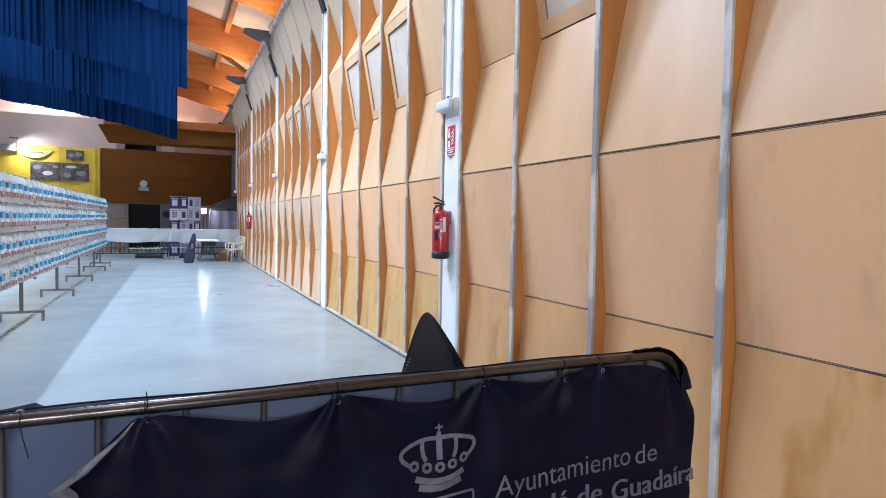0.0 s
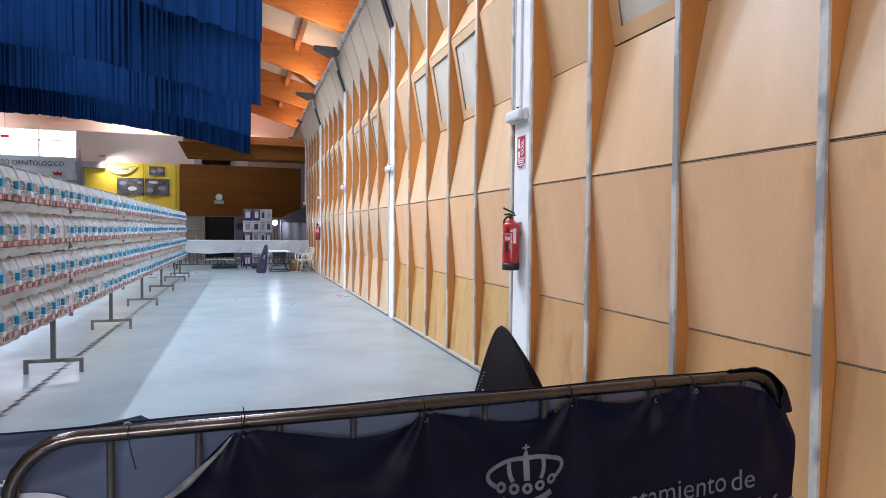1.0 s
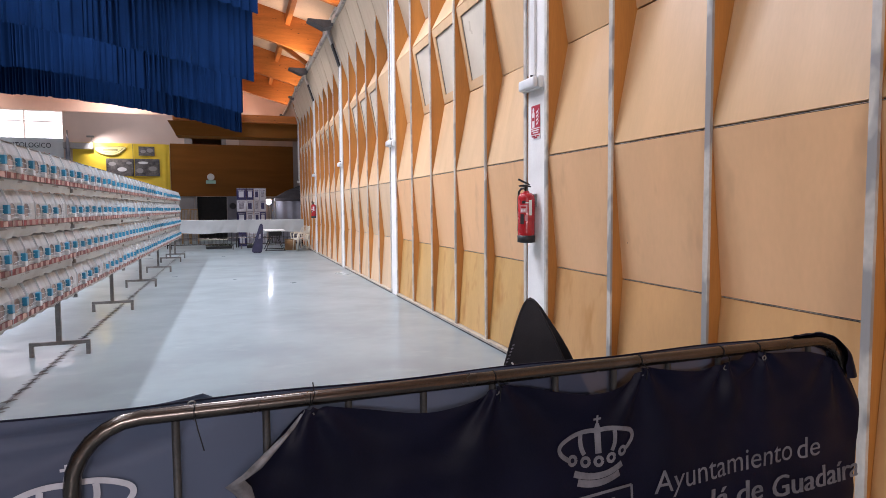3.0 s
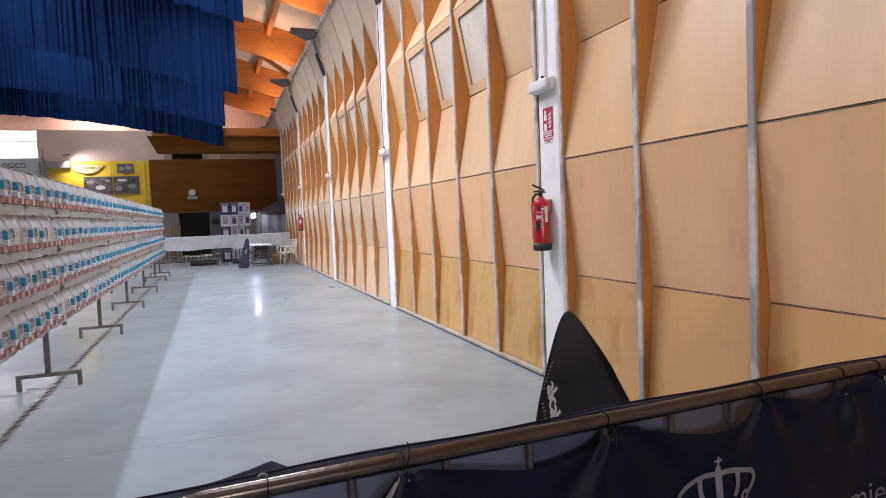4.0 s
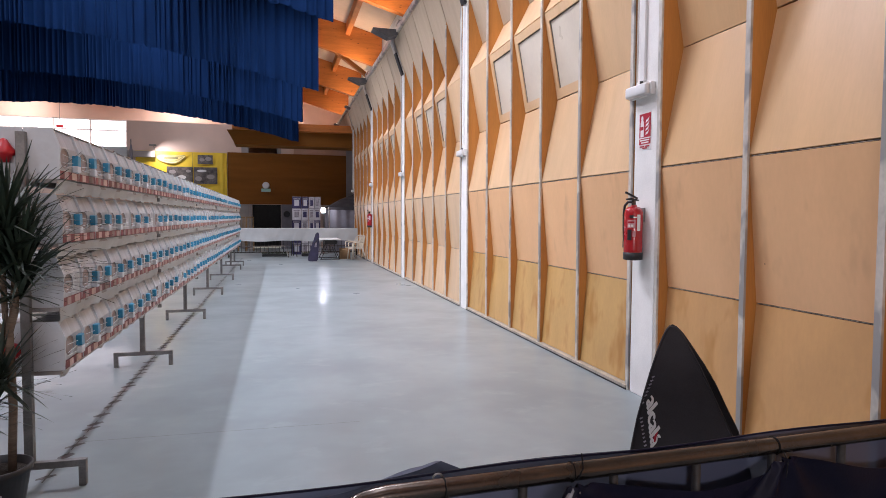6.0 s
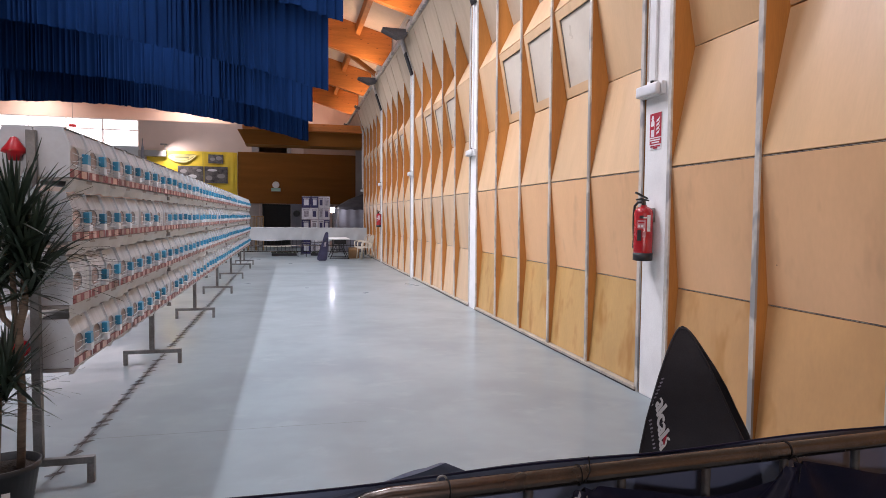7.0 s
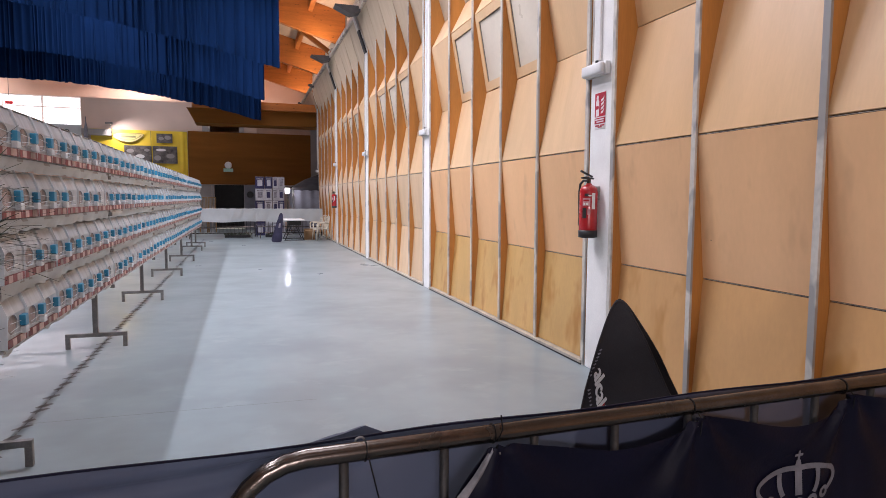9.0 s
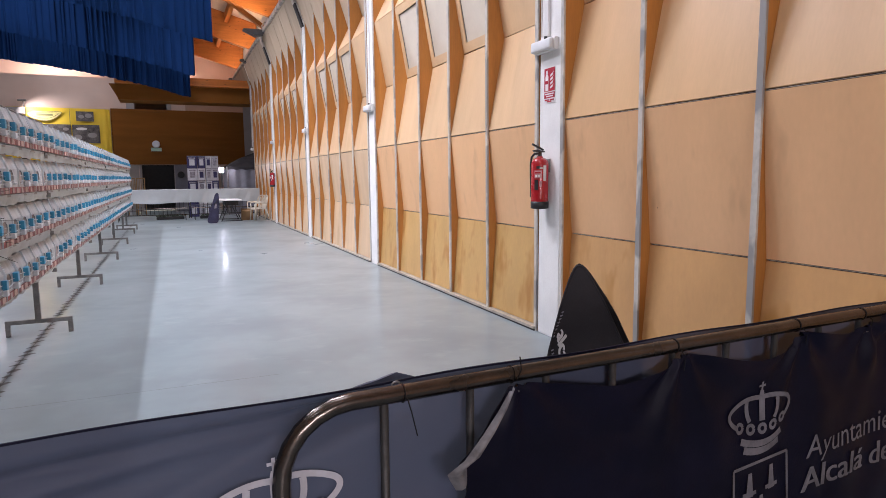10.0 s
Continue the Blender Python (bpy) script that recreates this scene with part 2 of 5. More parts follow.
def tube(points, r, seg=10, bm=None, closed=False):
    """A round bar swept along points."""
    bm = bm or bmesh.new()
    pts = [Vector(p) for p in points]
    rings, up = [], None
    for i, p in enumerate(pts):
        d = (pts[min(i + 1, len(pts) - 1)] - pts[max(i - 1, 0)]).normalized()
        side = d.cross(Vector((0, 0, 1)) if abs(d.z) < 0.9 else Vector((0, 1, 0))).normalized() if up is None else (up - d * up.dot(d)).normalized()
        up = side
        other = d.cross(side)
        rings.append([bm.verts.new(p + r * (math.cos(a) * side + math.sin(a) * other)) for a in (2 * math.pi * k / seg for k in range(seg))])
    for a, b in zip(rings, rings[1:]):
        for k in range(seg):
            bm.faces.new((a[k], a[(k + 1) % seg], b[(k + 1) % seg], b[k]))
    bm.faces.new(rings[0][::-1]), bm.faces.new(rings[-1])
    return bm


def prism(poly, axis, lo, hi, bm=None):
    """A polygon extruded along an axis; poly holds the other two coordinates in order."""
    bm = bm or bmesh.new()

    def put(p, v):
        q = list(p)
        q.insert(axis, v)
        return bm.verts.new(q)
    a, b = [put(p, lo) for p in poly], [put(p, hi) for p in poly]
    bm.faces.new(a), bm.faces.new(b[::-1])
    for k in range(len(poly)):
        bm.faces.new((a[k], b[k], b[(k + 1) % len(poly)], a[(k + 1) % len(poly)]))
    bmesh.ops.recalc_face_normals(bm, faces=bm.faces[:])
    return bm


def sheet(nu, nv, f, bm=None):
    """A grid of quads; f(u, v) gives each place for u, v from 0 to 1."""
    bm = bm or bmesh.new()
    g = [[bm.verts.new(f(i / nu, j / nv)) for i in range(nu + 1)] for j in range(nv + 1)]
    for j in range(nv):
        for i in range(nu):
            bm.faces.new((g[j][i], g[j][i + 1], g[j + 1][i + 1], g[j + 1][i]))
    return bm


def lathe(profile, seg=20, bm=None, at=(0, 0, 0)):
    bm = bm or bmesh.new()
    rings = [[bm.verts.new((at[0] + r * math.cos(2 * math.pi * k / seg), at[1] + r * math.sin(2 * math.pi * k / seg), at[2] + z)) for k in range(seg)] for r, z in profile]
    for a, b in zip(rings, rings[1:]):
        for k in range(seg):
            bm.faces.new((a[k], a[(k + 1) % seg], b[(k + 1) % seg], b[k]))
    bm.faces.new(rings[0][::-1]), bm.faces.new(rings[-1])
    return bm


# ---------------------------------------------------------------- large structure
tagged(part("floor", box((LEFTX, NEARY, -0.2), (3.3, FARY + 0.3, 0.0)), M_FLOOR), "glossy light grey painted concrete hall floor", "floor", kind="structure")

wall = thing("wall_east", (0, 0, 0), 0, "folded birch plywood wall between white columns", "wall", kind="structure")
part("backing", box((0.36, NEARY, 0), (0.6, 22.0, 7.62)), M_PLASTER, wall)


def slab(x0, z0, x1, z1, y0, y1, thick=0.02):
    d = Vector((x1 - x0, 0, z1 - z0)).normalized()
    n = Vector((d.z, 0, -d.x)) * thick
    return prism([(x0, z0), (x1, z1), (x1 + n.x, z1 + n.z), (x0 + n.x, z0 + n.z)], 1, y0, y1)


PROFILE = [(0.03, 0.045), (D1, Z1), (0.0, Z2), (D3, Z3), (0.0, Z4), (D5, Z5), (DTOP, ZTOP)]
for bay in range(-2, 4):
    y0 = COL + BAY * bay
    for s in range(5):
        ya, yb = y0 + s * STRIP + 0.012, y0 + (s + 1) * STRIP - 0.012
        for k, ((xa, za), (xb, zb)) in enumerate(zip(PROFILE, PROFILE[1:])):
            g = 0.0058 if k < 2 else 0.0042
            if k == 3 and s in (1, 2, 3):
                # framed window in the sloping panel
                fx, fz = xb - xa, zb - za

                def at(t):
                    return xa + fx * t, za + fz * t
                bm = bmesh.new()
                for t0, t1, u0, u1 in ((0.01, 0.12, 0, 1), (0.885, 0.99, 0, 1), (0.12, 0.885, 0, 0.1), (0.12, 0.885, 0.9, 1)):
                    p, q = at(t0), at(t1)
                    part_bm = slab(*p, *q, ya + u0 * (yb - ya), ya + u1 * (yb - ya), 0.03)
                    tmp = bpy.data.meshes.new("tmp")
                    part_bm.to_mesh(tmp), part_bm.free()
                    bm.from_mesh(tmp)
                    bpy.data.meshes.remove(tmp)
                w = part("window_frame", bm, M_PLYUP if bay >= 0 else M_PLY, wall)
                p, q = at(0.11), at(0.895)
                part("pane", slab(p[0] + 0.022, p[1], q[0] + 0.022, q[1], ya + 0.09, yb - 0.09, 0.01), M_GLASS, w)
                # Thin dark strips draw the shadow gap round the pane.
                for t0, t1, u0, u1 in ((0.119, 0.884, 0.101, 0.107), (0.119, 0.884, 0.893, 0.899), (0.878, 0.884, 0.107, 0.893), (0.119, 0.125, 0.107, 0.893)):
                    p, q = at(t0), at(t1)
                    part("pane_shade_line", slab(p[0] + 0.012, p[1], q[0] + 0.012, q[1], ya + u0 * (yb - ya), ya + u1 * (yb - ya), 0.008), M_PANEGAP, w)
            else:
                part("panel", slab(xa, za + (0.011 if k == 2 else g), xb, zb - g, ya, yb), M_COVE if k == 5 else (M_PLYUP if bay >= 0 else M_PLY) if k > 1 else M_PLYPALE if bay > 0 else (M_PLYLOW if bay < 0 else M_PLYYEL, M_PLYMID)[k], wall)
                if k in (0, 1):
                    part("joint_bead", box((xb + 0.002, ya, zb - 0.0009), (xb + 0.02, yb, zb + 0.0009)), M_ALU, wall)
                    part("joint_backing", box((xb + 0.021, ya, zb - 0.02), (xb + 0.024, yb, zb + 0.02)), M_DARK, wall)
    for s in range(6):
        y = y0 + s * STRIP
        rib = part("rib", prism([(0.004, 0.0), (0.36, 0.0), (0.36, 5.6), (-0.02, 5.24)], 1, y - 0.009, y + 0.009), M_RIB, wall)
        part("edge_strip", prism([(-0.014, 0.0), (0.004, 0.0), (-0.0192, 5.19), (-0.038, 5.19)], 1, y - 0.022, y + 0.022), M_ALU, rib)
    part("sill", box((-0.03, y0, 0.016), (0.06, y0 + 5 * STRIP, 0.045), 0.004), M_SILL, wall)
    # Black strip stands in for the shadow line under the sill.
    part("sill_shade_line", box((-0.025, y0, 0.0), (0.06, y0 + 5 * STRIP, 0.0155)), M_DARK, wall)
    col = part("column", box((-0.012, y0 - COL + 0.035, 0), (0.36, y0 - 0.05, 5.3), 0.006), M_PLASTER, wall, "white plastered column")
    xm = (DTOP - 0.02) * 0.62
    part("cover_strip", slab(xm, 5.723, DTOP - 0.02, ZTOP, y0 - COL + 0.1, y0 - 0.1, -0.06), M_ALU, wall)
    # Proud dark slab paints the shaded recess at the column's kink.
    part("recess_shade", slab(0.0, 5.19, xm, 5.719, y0 - COL + 0.1, y0 - 0.12, -0.06), M_DARK, wall)
    part("cover_edge", slab(0.0, 5.19, xm, 5.719, y0 - COL + 0.06, y0 - COL + 0.097, -0.02), M_ALU, wall)
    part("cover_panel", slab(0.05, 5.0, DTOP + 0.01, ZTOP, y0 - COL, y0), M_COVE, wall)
    # Dark filler gives the gap beside the column its shade by colour.
    part("gap_shade", box((0.06, y0 - 0.05, 0), (0.36, y0 - 0.01, 5.2)), M_DARK, wall)
for k in range(5):
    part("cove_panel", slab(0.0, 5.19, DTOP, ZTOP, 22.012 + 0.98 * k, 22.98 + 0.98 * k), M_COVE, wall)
part("eave_rail", box((DTOP - 0.06, NEARY, ZTOP - 0.02), (DTOP + 0.06, FARY - 0.3, ZTOP + 0.1), 0.01), M_ALU, wall)
part("upper_wall", box((0.36, 22.0, 5.5), (0.6, BACKY + 0.3, 7.62)), M_PLASTER, wall)

wf = thing("wall_north", (0, 0, 0), 0, "far end wall, peach plaster over dark wood panelling", "wall", kind="structure")
DOOR = (-4.38, -3.02, 2.14)
for lo, hi in (((LEFTX, FARY, 0), (DOOR[0], FARY + 0.3, 2.14)), ((DOOR[1], FARY, 0), (3.3, FARY + 0.3, 2.14)), ((LEFTX, FARY, 2.14), (3.3, FARY + 0.3, 4.62)), ((-9.93, FARY, 4.62), (-4.52, FARY + 0.3, 6.0)), ((-3.19, FARY, 4.62), (3.3, FARY + 0.3, 6.0)), ((-4.52, FARY, 5.3), (-3.19, FARY + 0.3, 6.0)), ((-9.93, FARY + 0.3, 4.4), (3.3, BACKY, 4.6)), ((3.0, FARY + 0.3, 4.62), (3.3, BACKY, 5.8)), ((LEFTX, BACKY, 4.4), (3.3, BACKY + 0.3, 4.91)), ((-9.5, BACKY, 4.91), (3.3, BACKY + 0.3, 6.42)), ((LEFTX, BACKY, 6.42), (3.3, BACKY + 0.3, 11.0)), ((LEFTX, FARY + 0.3, 4.4), (-9.93, BACKY, 4.62)), ((-9.93, FARY + 0.3, 5.8), (3.3, BACKY, 6.0)), ((-9.93, FARY + 0.3, 4.62), (-9.7, BACKY, 5.8))):
    part("masonry", box(lo, hi), M_PEACH, wf)
part("wood_panelling", box((-5.5, FARY - 0.06, 2.16), (0.2, FARY - 0.004, 4.66)), M_BROWN, wf)
ws = thing("wall_south", (0, 0, 0), 0, "plain plaster end wall with a wide high opening", "wall", kind="structure")
for lo, hi in (((LEFTX, NEARY - 0.3, 0), (-5.6, NEARY, 11)), ((-2.4, NEARY - 0.3, 0), (0.6, NEARY, 11)), ((-5.6, NEARY - 0.3, 2.95), (-2.4, NEARY, 11)), ((-5.6, NEARY - 0.3, 0), (-2.4, NEARY, 1.85))):
    part("masonry", box(lo, hi), M_PEACH, ws)
tagged(part("wall_west", box((LEFTX - 0.3, NEARY, 0), (LEFTX, BACKY + 0.3, 8)), M_PEACH), "plain plaster side wall of the hall", "wall", kind="structure")
part("dado", box((-9.8, FARY - 0.03, 0.0), (DOOR[0] - 0.12, FARY - 0.003, 2.15)), M_GREYWALL, wf)
part("recess_jamb", box((-4.86, FARY - 0.03, 4.664), (-4.52, FARY - 0.003, 5.3), 0.004), M_GREYWALL, wf)
part("recess_jamb", box((-3.19, FARY - 0.03, 4.664), (-2.98, FARY - 0.003, 5.3), 0.004), M_GREYWALL, wf)
# Added slab: peach wall with its shade mixed into the plaster colour.
part("upper_shade_facing", box((-2.38, FARY - 0.02, 4.664), (0.2, FARY - 0.003, 5.6), 0.004), mat("shaded_peach_plaster", (0.50, 0.33, 0.25), 0.85, vary=0.06, scale=1.5, fine=40, bump=0.06), wf)
part("side_facing", box((0.203, FARY - 0.05, 0.0), (3.0, FARY - 0.003, 6.0)), M_GREYWALL, wf)
part("door_frame", box((DOOR[0] - 0.1, FARY - 0.05, 0), (DOOR[0], FARY + 0.1, 2.2), 0.005), M_GREYWALL, wf)
part("door_frame", box((DOOR[1], FARY - 0.05, 0), (DOOR[1] + 0.3, FARY + 0.1, 2.14), 0.005), M_GREYWALL, wf)
# Black box added behind the doorway; its colour stands for the unlit inside.
part("dark_backing", box((DOOR[0] - 0.5, FARY + 1.2, 0), (DOOR[1] + 0.5, FARY + 1.3, 2.6)), M_DARK, wf)
part("dark_backing_roof", box((DOOR[0] - 0.5, FARY + 0.3, 2.2), (DOOR[1] + 0.5, FARY + 1.3, 2.6)), M_DARK, wf)
for x in (DOOR[0] - 0.5, DOOR[1] + 0.4):
    part("dark_backing_side", box((x, FARY + 0.3, 0), (x + 0.1, FARY + 1.2, 2.2)), M_DARK, wf)
tagged(part("annex_ceiling", box((0.36, 22.0, 5.3), (3.3, FARY, 5.5)), M_PEACH), "plain plaster ceiling of a side recess", "ceiling", kind="structure")
tagged(part("wall_annex", box((0.6, 21.7, 0), (3.3, 22.0, 5.3)), M_GREYWALL), "plain grey return wall of a side recess", "wall", kind="structure")
tagged(part("wall_return", box((3.0, 22.0, 0), (3.3, FARY, 5.5)), M_GREYWALL), "plain grey side wall past the panelling", "wall", kind="structure")
bm = bmesh.new()
prism([(0.6, 7.58), (-11, 10.83), (-11, 11.05), (0.6, 7.8)], 1, NEARY, BACKY + 0.3, bm)
prism([(-22.6, 7.58), (-11, 10.83), (-11, 11.05), (-22.6, 7.8)], 1, NEARY, BACKY + 0.3, bm)
tagged(part("ceiling", bm, M_DECK), "pale timber roof deck", "ceiling", kind="structure")
bm = bmesh.new()
for x in (-0.85, -2.5, -4.15, -5.8, -7.45, -9.1, -10.6):
    for y0, y1 in zip(BEAM_Y, BEAM_Y[1:]):
        z = roof_z(x) + 0.72
        prism([(x - 0.07, z), (x + 0.07, z - 0.04), (x + 0.07, z + 0.26), (x - 0.07, z + 0.3)], 1, y0 + 0.1, y1 - 0.1, bm)
tagged(part("purlins", bm, M_BEAM), "orange timber purlins between the roof beams", "purlin", kind="structure")
for y in BEAM_Y:
    b = thing("roof_beam", (0, y, 0), 0, "orange glulam roof beam", "beam", "roof beams")
    part("left_half", prism([(0.3, roof_z(0.3)), (-11, roof_z(-11)), (-11, 10.82), (0.3, 7.65)], 1, -0.1, 0.1), M_BEAM, b)
    part("right_half", prism([(-22.3, roof_z(0.3)), (-11, roof_z(-11)), (-11, 10.82), (-22.3, 7.65)], 1, -0.1, 0.1), M_BEAM, b)

# ---------------------------------------------------------------- blue drapes
rng = random.Random(4)


def drape(y, x1):
    """Knife pleats of uneven width, each nearly flat, with uneven lower ends."""
    x0 = -19.8
    folds, x = [], x0
    while x < x1:
        w = rng.choice((0.09, 0.11, 0.13, 0.16, 0.22)) * rng.uniform(0.85, 1.15)
        folds.append((x, min(x1, x + w), rng.uniform(0.03, 0.075), rng.uniform(-0.022, 0.022), rng.uniform(0, 6.3), rng.uniform(-0.02, 0.02)))
        x += w

    def f(fold, u, v):
        xa, xb, deep, dz, ph, off = fold
        x = xa + (xb - xa) * u
        zb = 5.785 - 0.0153 * (x + 11) ** 2 + dz + 0.006 * math.sin(5 * u + ph)
        zt = roof_z(x) + 0.1
        z = zb + (zt - zb) * v
        a = off - deep * (u ** 1.5) + 0.012 * math.sin(3.14 * u) + 0.005 * math.sin(9 * u + ph + 2.5 * v) - 0.02 * (1 - v) * math.sin(ph + 2.0 * x)
        return x + (0.006 if u == 0 else 0.0), a * (1.1 - 0.5 * v), z
    d = thing("drape", (0, y, 0), 0, "blue pleated fabric drape hung across the hall", "drape", "blue drapes")
    for k in range(0, len(folds), 4):
        cols = [(fold, j / 6) for fold in folds[k:k + 4] for j in range(7)] + [(q, 0.0) for q in folds[k + 4:k + 5]]
        part("cloth", sheet(len(cols) - 1, 5, lambda u, v: f(*cols[round(u * (len(cols) - 1))], v)), M_BLUE, d, smooth=True)
    for xa, xb in ((x0, -11.0), (-11.0, x1)):
        part("batten", prism([(xa, roof_z(xa) + 0.06), (xb, roof_z(xb) + 0.06), (xb, roof_z(xb) + 0.16), (xa, roof_z(xa) + 0.16)], 1, 0.05, 0.13), M_STEEL, d)


for y, x1 in zip(BEAM_Y[3:7], (-2.25, -2.15, -2.33, -2.3)):
    drape(y - 0.22, x1)


# ---------------------------------------------------------------- fixtures on the side wall
M_LAMPW = mat("lamp_cover", (0.72, 0.73, 0.74), 0.3, vary=0.04, scale=8, fine=40, bump=0.02)
M_REDSIGN = mat("sign_red", (0.42, 0.012, 0.03), 0.4, vary=0.06, scale=12, fine=60, bump=0.02)
M_SIGNW = mat("sign_white", (0.75, 0.74, 0.73), 0.4, vary=0.05, scale=12, fine=60, bump=0.02)


def emergency_light(y):
    t = thing("emergency_light", (-0.012, y, 2.675), 0, "white emergency light box on the column", "emergency light", "emergency lights")
    part("housing", box((-0.045, -0.17, -0.055), (0, 0.17, 0.055), 0.008), M_WHITE, t)
    part("diffuser", box((-0.095, -0.16, -0.05), (-0.045, 0.16, 0.05), 0.02), M_LAMPW, t, smooth=True)
    part("cable_gland", cyl((-0.03, 0.0, 0.055), (-0.03, 0.0, 0.085), 0.014), M_DARK, t)
    c = thing("conduit", (-0.012, y, 2.76), 0, "white cable trunking running up the column", "conduit", "conduits")
    part("trunking", box((-0.026, -0.03, 0), (0, 0.03, 2.5), 0.004), M_WHITE, c)
    part("pipe", tube([(-0.04, 0.05, 0.0), (-0.04, 0.05, 2.45)], 0.008, 8), M_ALU, c)


for k in range(-1, 5):
    emergency_light(0.24 + BAY * k)


M_PINK = mat("label_pink", (0.55, 0.25, 0.27), 0.5, vary=0.15, scale=30, fine=90, bump=0.02)


def extinguisher(y):
    t = thing("fire_extinguisher", (-0.105, y, 1.215), 0, "red fire extinguisher with black base hung on the column", "fire extinguisher", "fire extinguishers")
    body = lathe([(0.05, 0.0), (0.078, 0.004), (0.08, 0.09), (0.08, 0.40), (0.074, 0.43), (0.055, 0.452), (0.028, 0.462), (0.024, 0.475)], 28)
    part("cylinder", body, M_RED, t, smooth=True)
    part("base_ring", lathe([(0.055, -0.006), (0.082, 0.0), (0.083, 0.062), (0.078, 0.064)], 28), M_DARK, t, "black plastic base", smooth=True)
    v = part("valve", cyl((0, 0, 0.47), (0, 0, 0.515), 0.02, 0.016, 14), M_GALV, t)
    part("handle", prism([(-0.07, 0.515), (0.04, 0.51), (0.045, 0.52), (-0.03, 0.535), (-0.075, 0.528)], 1, -0.012, 0.012), M_DARK, v)
    part("lever", prism([(-0.085, 0.575), (0.03, 0.527), (0.035, 0.538), (-0.08, 0.59)], 1, -0.01, 0.01), M_DARK, v)
    hose = [(0.0, 0.02, 0.50), (-0.02, 0.06, 0.50), (-0.03, 0.095, 0.47), (-0.03, 0.108, 0.40), (-0.03, 0.106, 0.28), (-0.03, 0.095, 0.16)]
    part("hose", tube(hose, 0.011, 10), M_DARK, t, smooth=True)
    part("nozzle", cyl((-0.03, 0.095, 0.17), (-0.03, 0.09, 0.1), 0.013, 0.017, 12), M_DARK, t)

    def patch(a0, a1, z0, z1):
        return sheet(8, 1, lambda u, v: (-0.0815 * math.cos(radians(a0 + (a1 - a0) * u)), -0.0815 * math.sin(radians(a0 + (a1 - a0) * u)), z0 + (z1 - z0) * v))
    part("white_tag", patch(80, 102, 0.25, 0.39), M_SIGNW, t)
    part("label_plate", patch(22, 70, 0.275, 0.345), M_PINK, t, "pale printed label")
    for a0, a1, z0, z1, m in ((22, 48, 0.17, 0.262, M_DARK), (34, 60, 0.36, 0.385, M_DARK), (26, 64, 0.318, 0.332, M_RED), (28, 40, 0.285, 0.305, M_SIGNW), (45, 58, 0.285, 0.305, M_SIGNW), (54, 72, 0.2, 0.25, M_PINK), (55, 78, 0.362, 0.372, M_SIGNW)):
        part("print", patch(a0, a1, z0, z1), m, t).matrix_basis = Matrix.Scale(1.006, 4, (1, 0, 0)) @ Matrix.Scale(1.006, 4, (0, 1, 0))
    part("bracket", box((0.07, -0.03, 0.33), (0.095, 0.03, 0.45), 0.003), M_STEEL, t)


extinguisher(0.215)
extinguisher(0.215 + BAY * 3)

# sign with pictogram of an extinguisher and flames
sg = thing("fire_sign", (-0.013, 0.205, 2.17), 0, "red and white fire extinguisher sign on the column", "sign")
part("plate", box((-0.004, -0.088, 0.0), (0, 0.088, 0.315)), M_SIGNW, sg)
part("red_field", box((-0.007, -0.083, 0.105), (-0.004, 0.083, 0.31)), M_REDSIGN, sg)
part("pictogram_bottle", prism([(0.015, 0.11), (0.062, 0.11), (0.062, 0.235), (0.05, 0.26), (0.03, 0.26), (0.015, 0.235)], 0, -0.009, -0.007), M_SIGNW, sg)
part("pictogram_head", prism([(0.022, 0.262), (0.058, 0.262), (0.05, 0.29), (0.03, 0.29)], 0, -0.009, -0.007), M_SIGNW, sg)
part("pictogram_band", box((-0.0105, 0.018, 0.17), (-0.009, 0.06, 0.2)), M_REDSIGN, sg)
for k in range(4):
    z = 0.125 + 0.035 * k
    part("flame", prism([(-0.012, z), (-0.05, z + 0.012), (-0.066, z + 0.045), (-0.05, z + 0.032), (-0.02, z + 0.02)], 0, -0.009, -0.007), M_SIGNW, sg)
part("text_field", box((-0.007, -0.083, 0.045), (-0.004, 0.083, 0.095)), M_REDSIGN, sg)
for y0, y1, z in ((-0.07, 0.07, 0.075), (-0.06, 0.05, 0.055), (-0.07, -0.01, 0.022), (0.01, 0.07, 0.022), (-0.03, 0.03, 0.008)):
    part("text_bar", box((-0.009, y0, z), (-0.0072 if z > 0.04 else -0.004, y1, z + 0.011)), M_SIGNW if z > 0.04 else M_REDSIGN, sg)

# uplights along the eave
M_UP = mat("grey_lamp_housing", (0.12, 0.12, 0.13), 0.5, 0.3, vary=0.1, scale=8, fine=60)
M_UPGLOW = glow("uplight_glass", (1.0, 0.9, 0.75), 6.0)


def uplight(y, dx=0.0):
    t = thing("uplight", (DTOP - 0.02 + dx, y, ZTOP + 0.02), 0, "grey wedge uplight bracketed to the eave rail", "uplight", "uplights")
    part("housing", prism([(0.0, -0.1), (-0.22, -0.17), (-0.6, 0.0), (-0.6, 0.03), (0.0, 0.03)], 1, -0.17, 0.17), M_UP, t)
    part("lens", box((-0.55, -0.14, 0.031), (-0.1, 0.14, 0.036)), M_UPGLOW, t)
    part("bracket", tube([(0.02, 0.0, 0.06), (-0.02, 0.0, 0.18), (0.06, 0.0, 0.3), (0.12, 0.0, 0.28)], 0.025, 8), M_ALU, t)
    m = Matrix.Translation((DTOP - 0.36 + dx, y, ZTOP + 0.1)) @ Euler((0, radians(180 - 25), 0)).to_matrix().to_4x4()
    area("uplight_lamp", m, 0.4, 0.25, UP_W, (1.0, 0.82, 0.6))


UP_W = 48
for y in BEAM_Y[1:6]:
    uplight(y - 0.55)
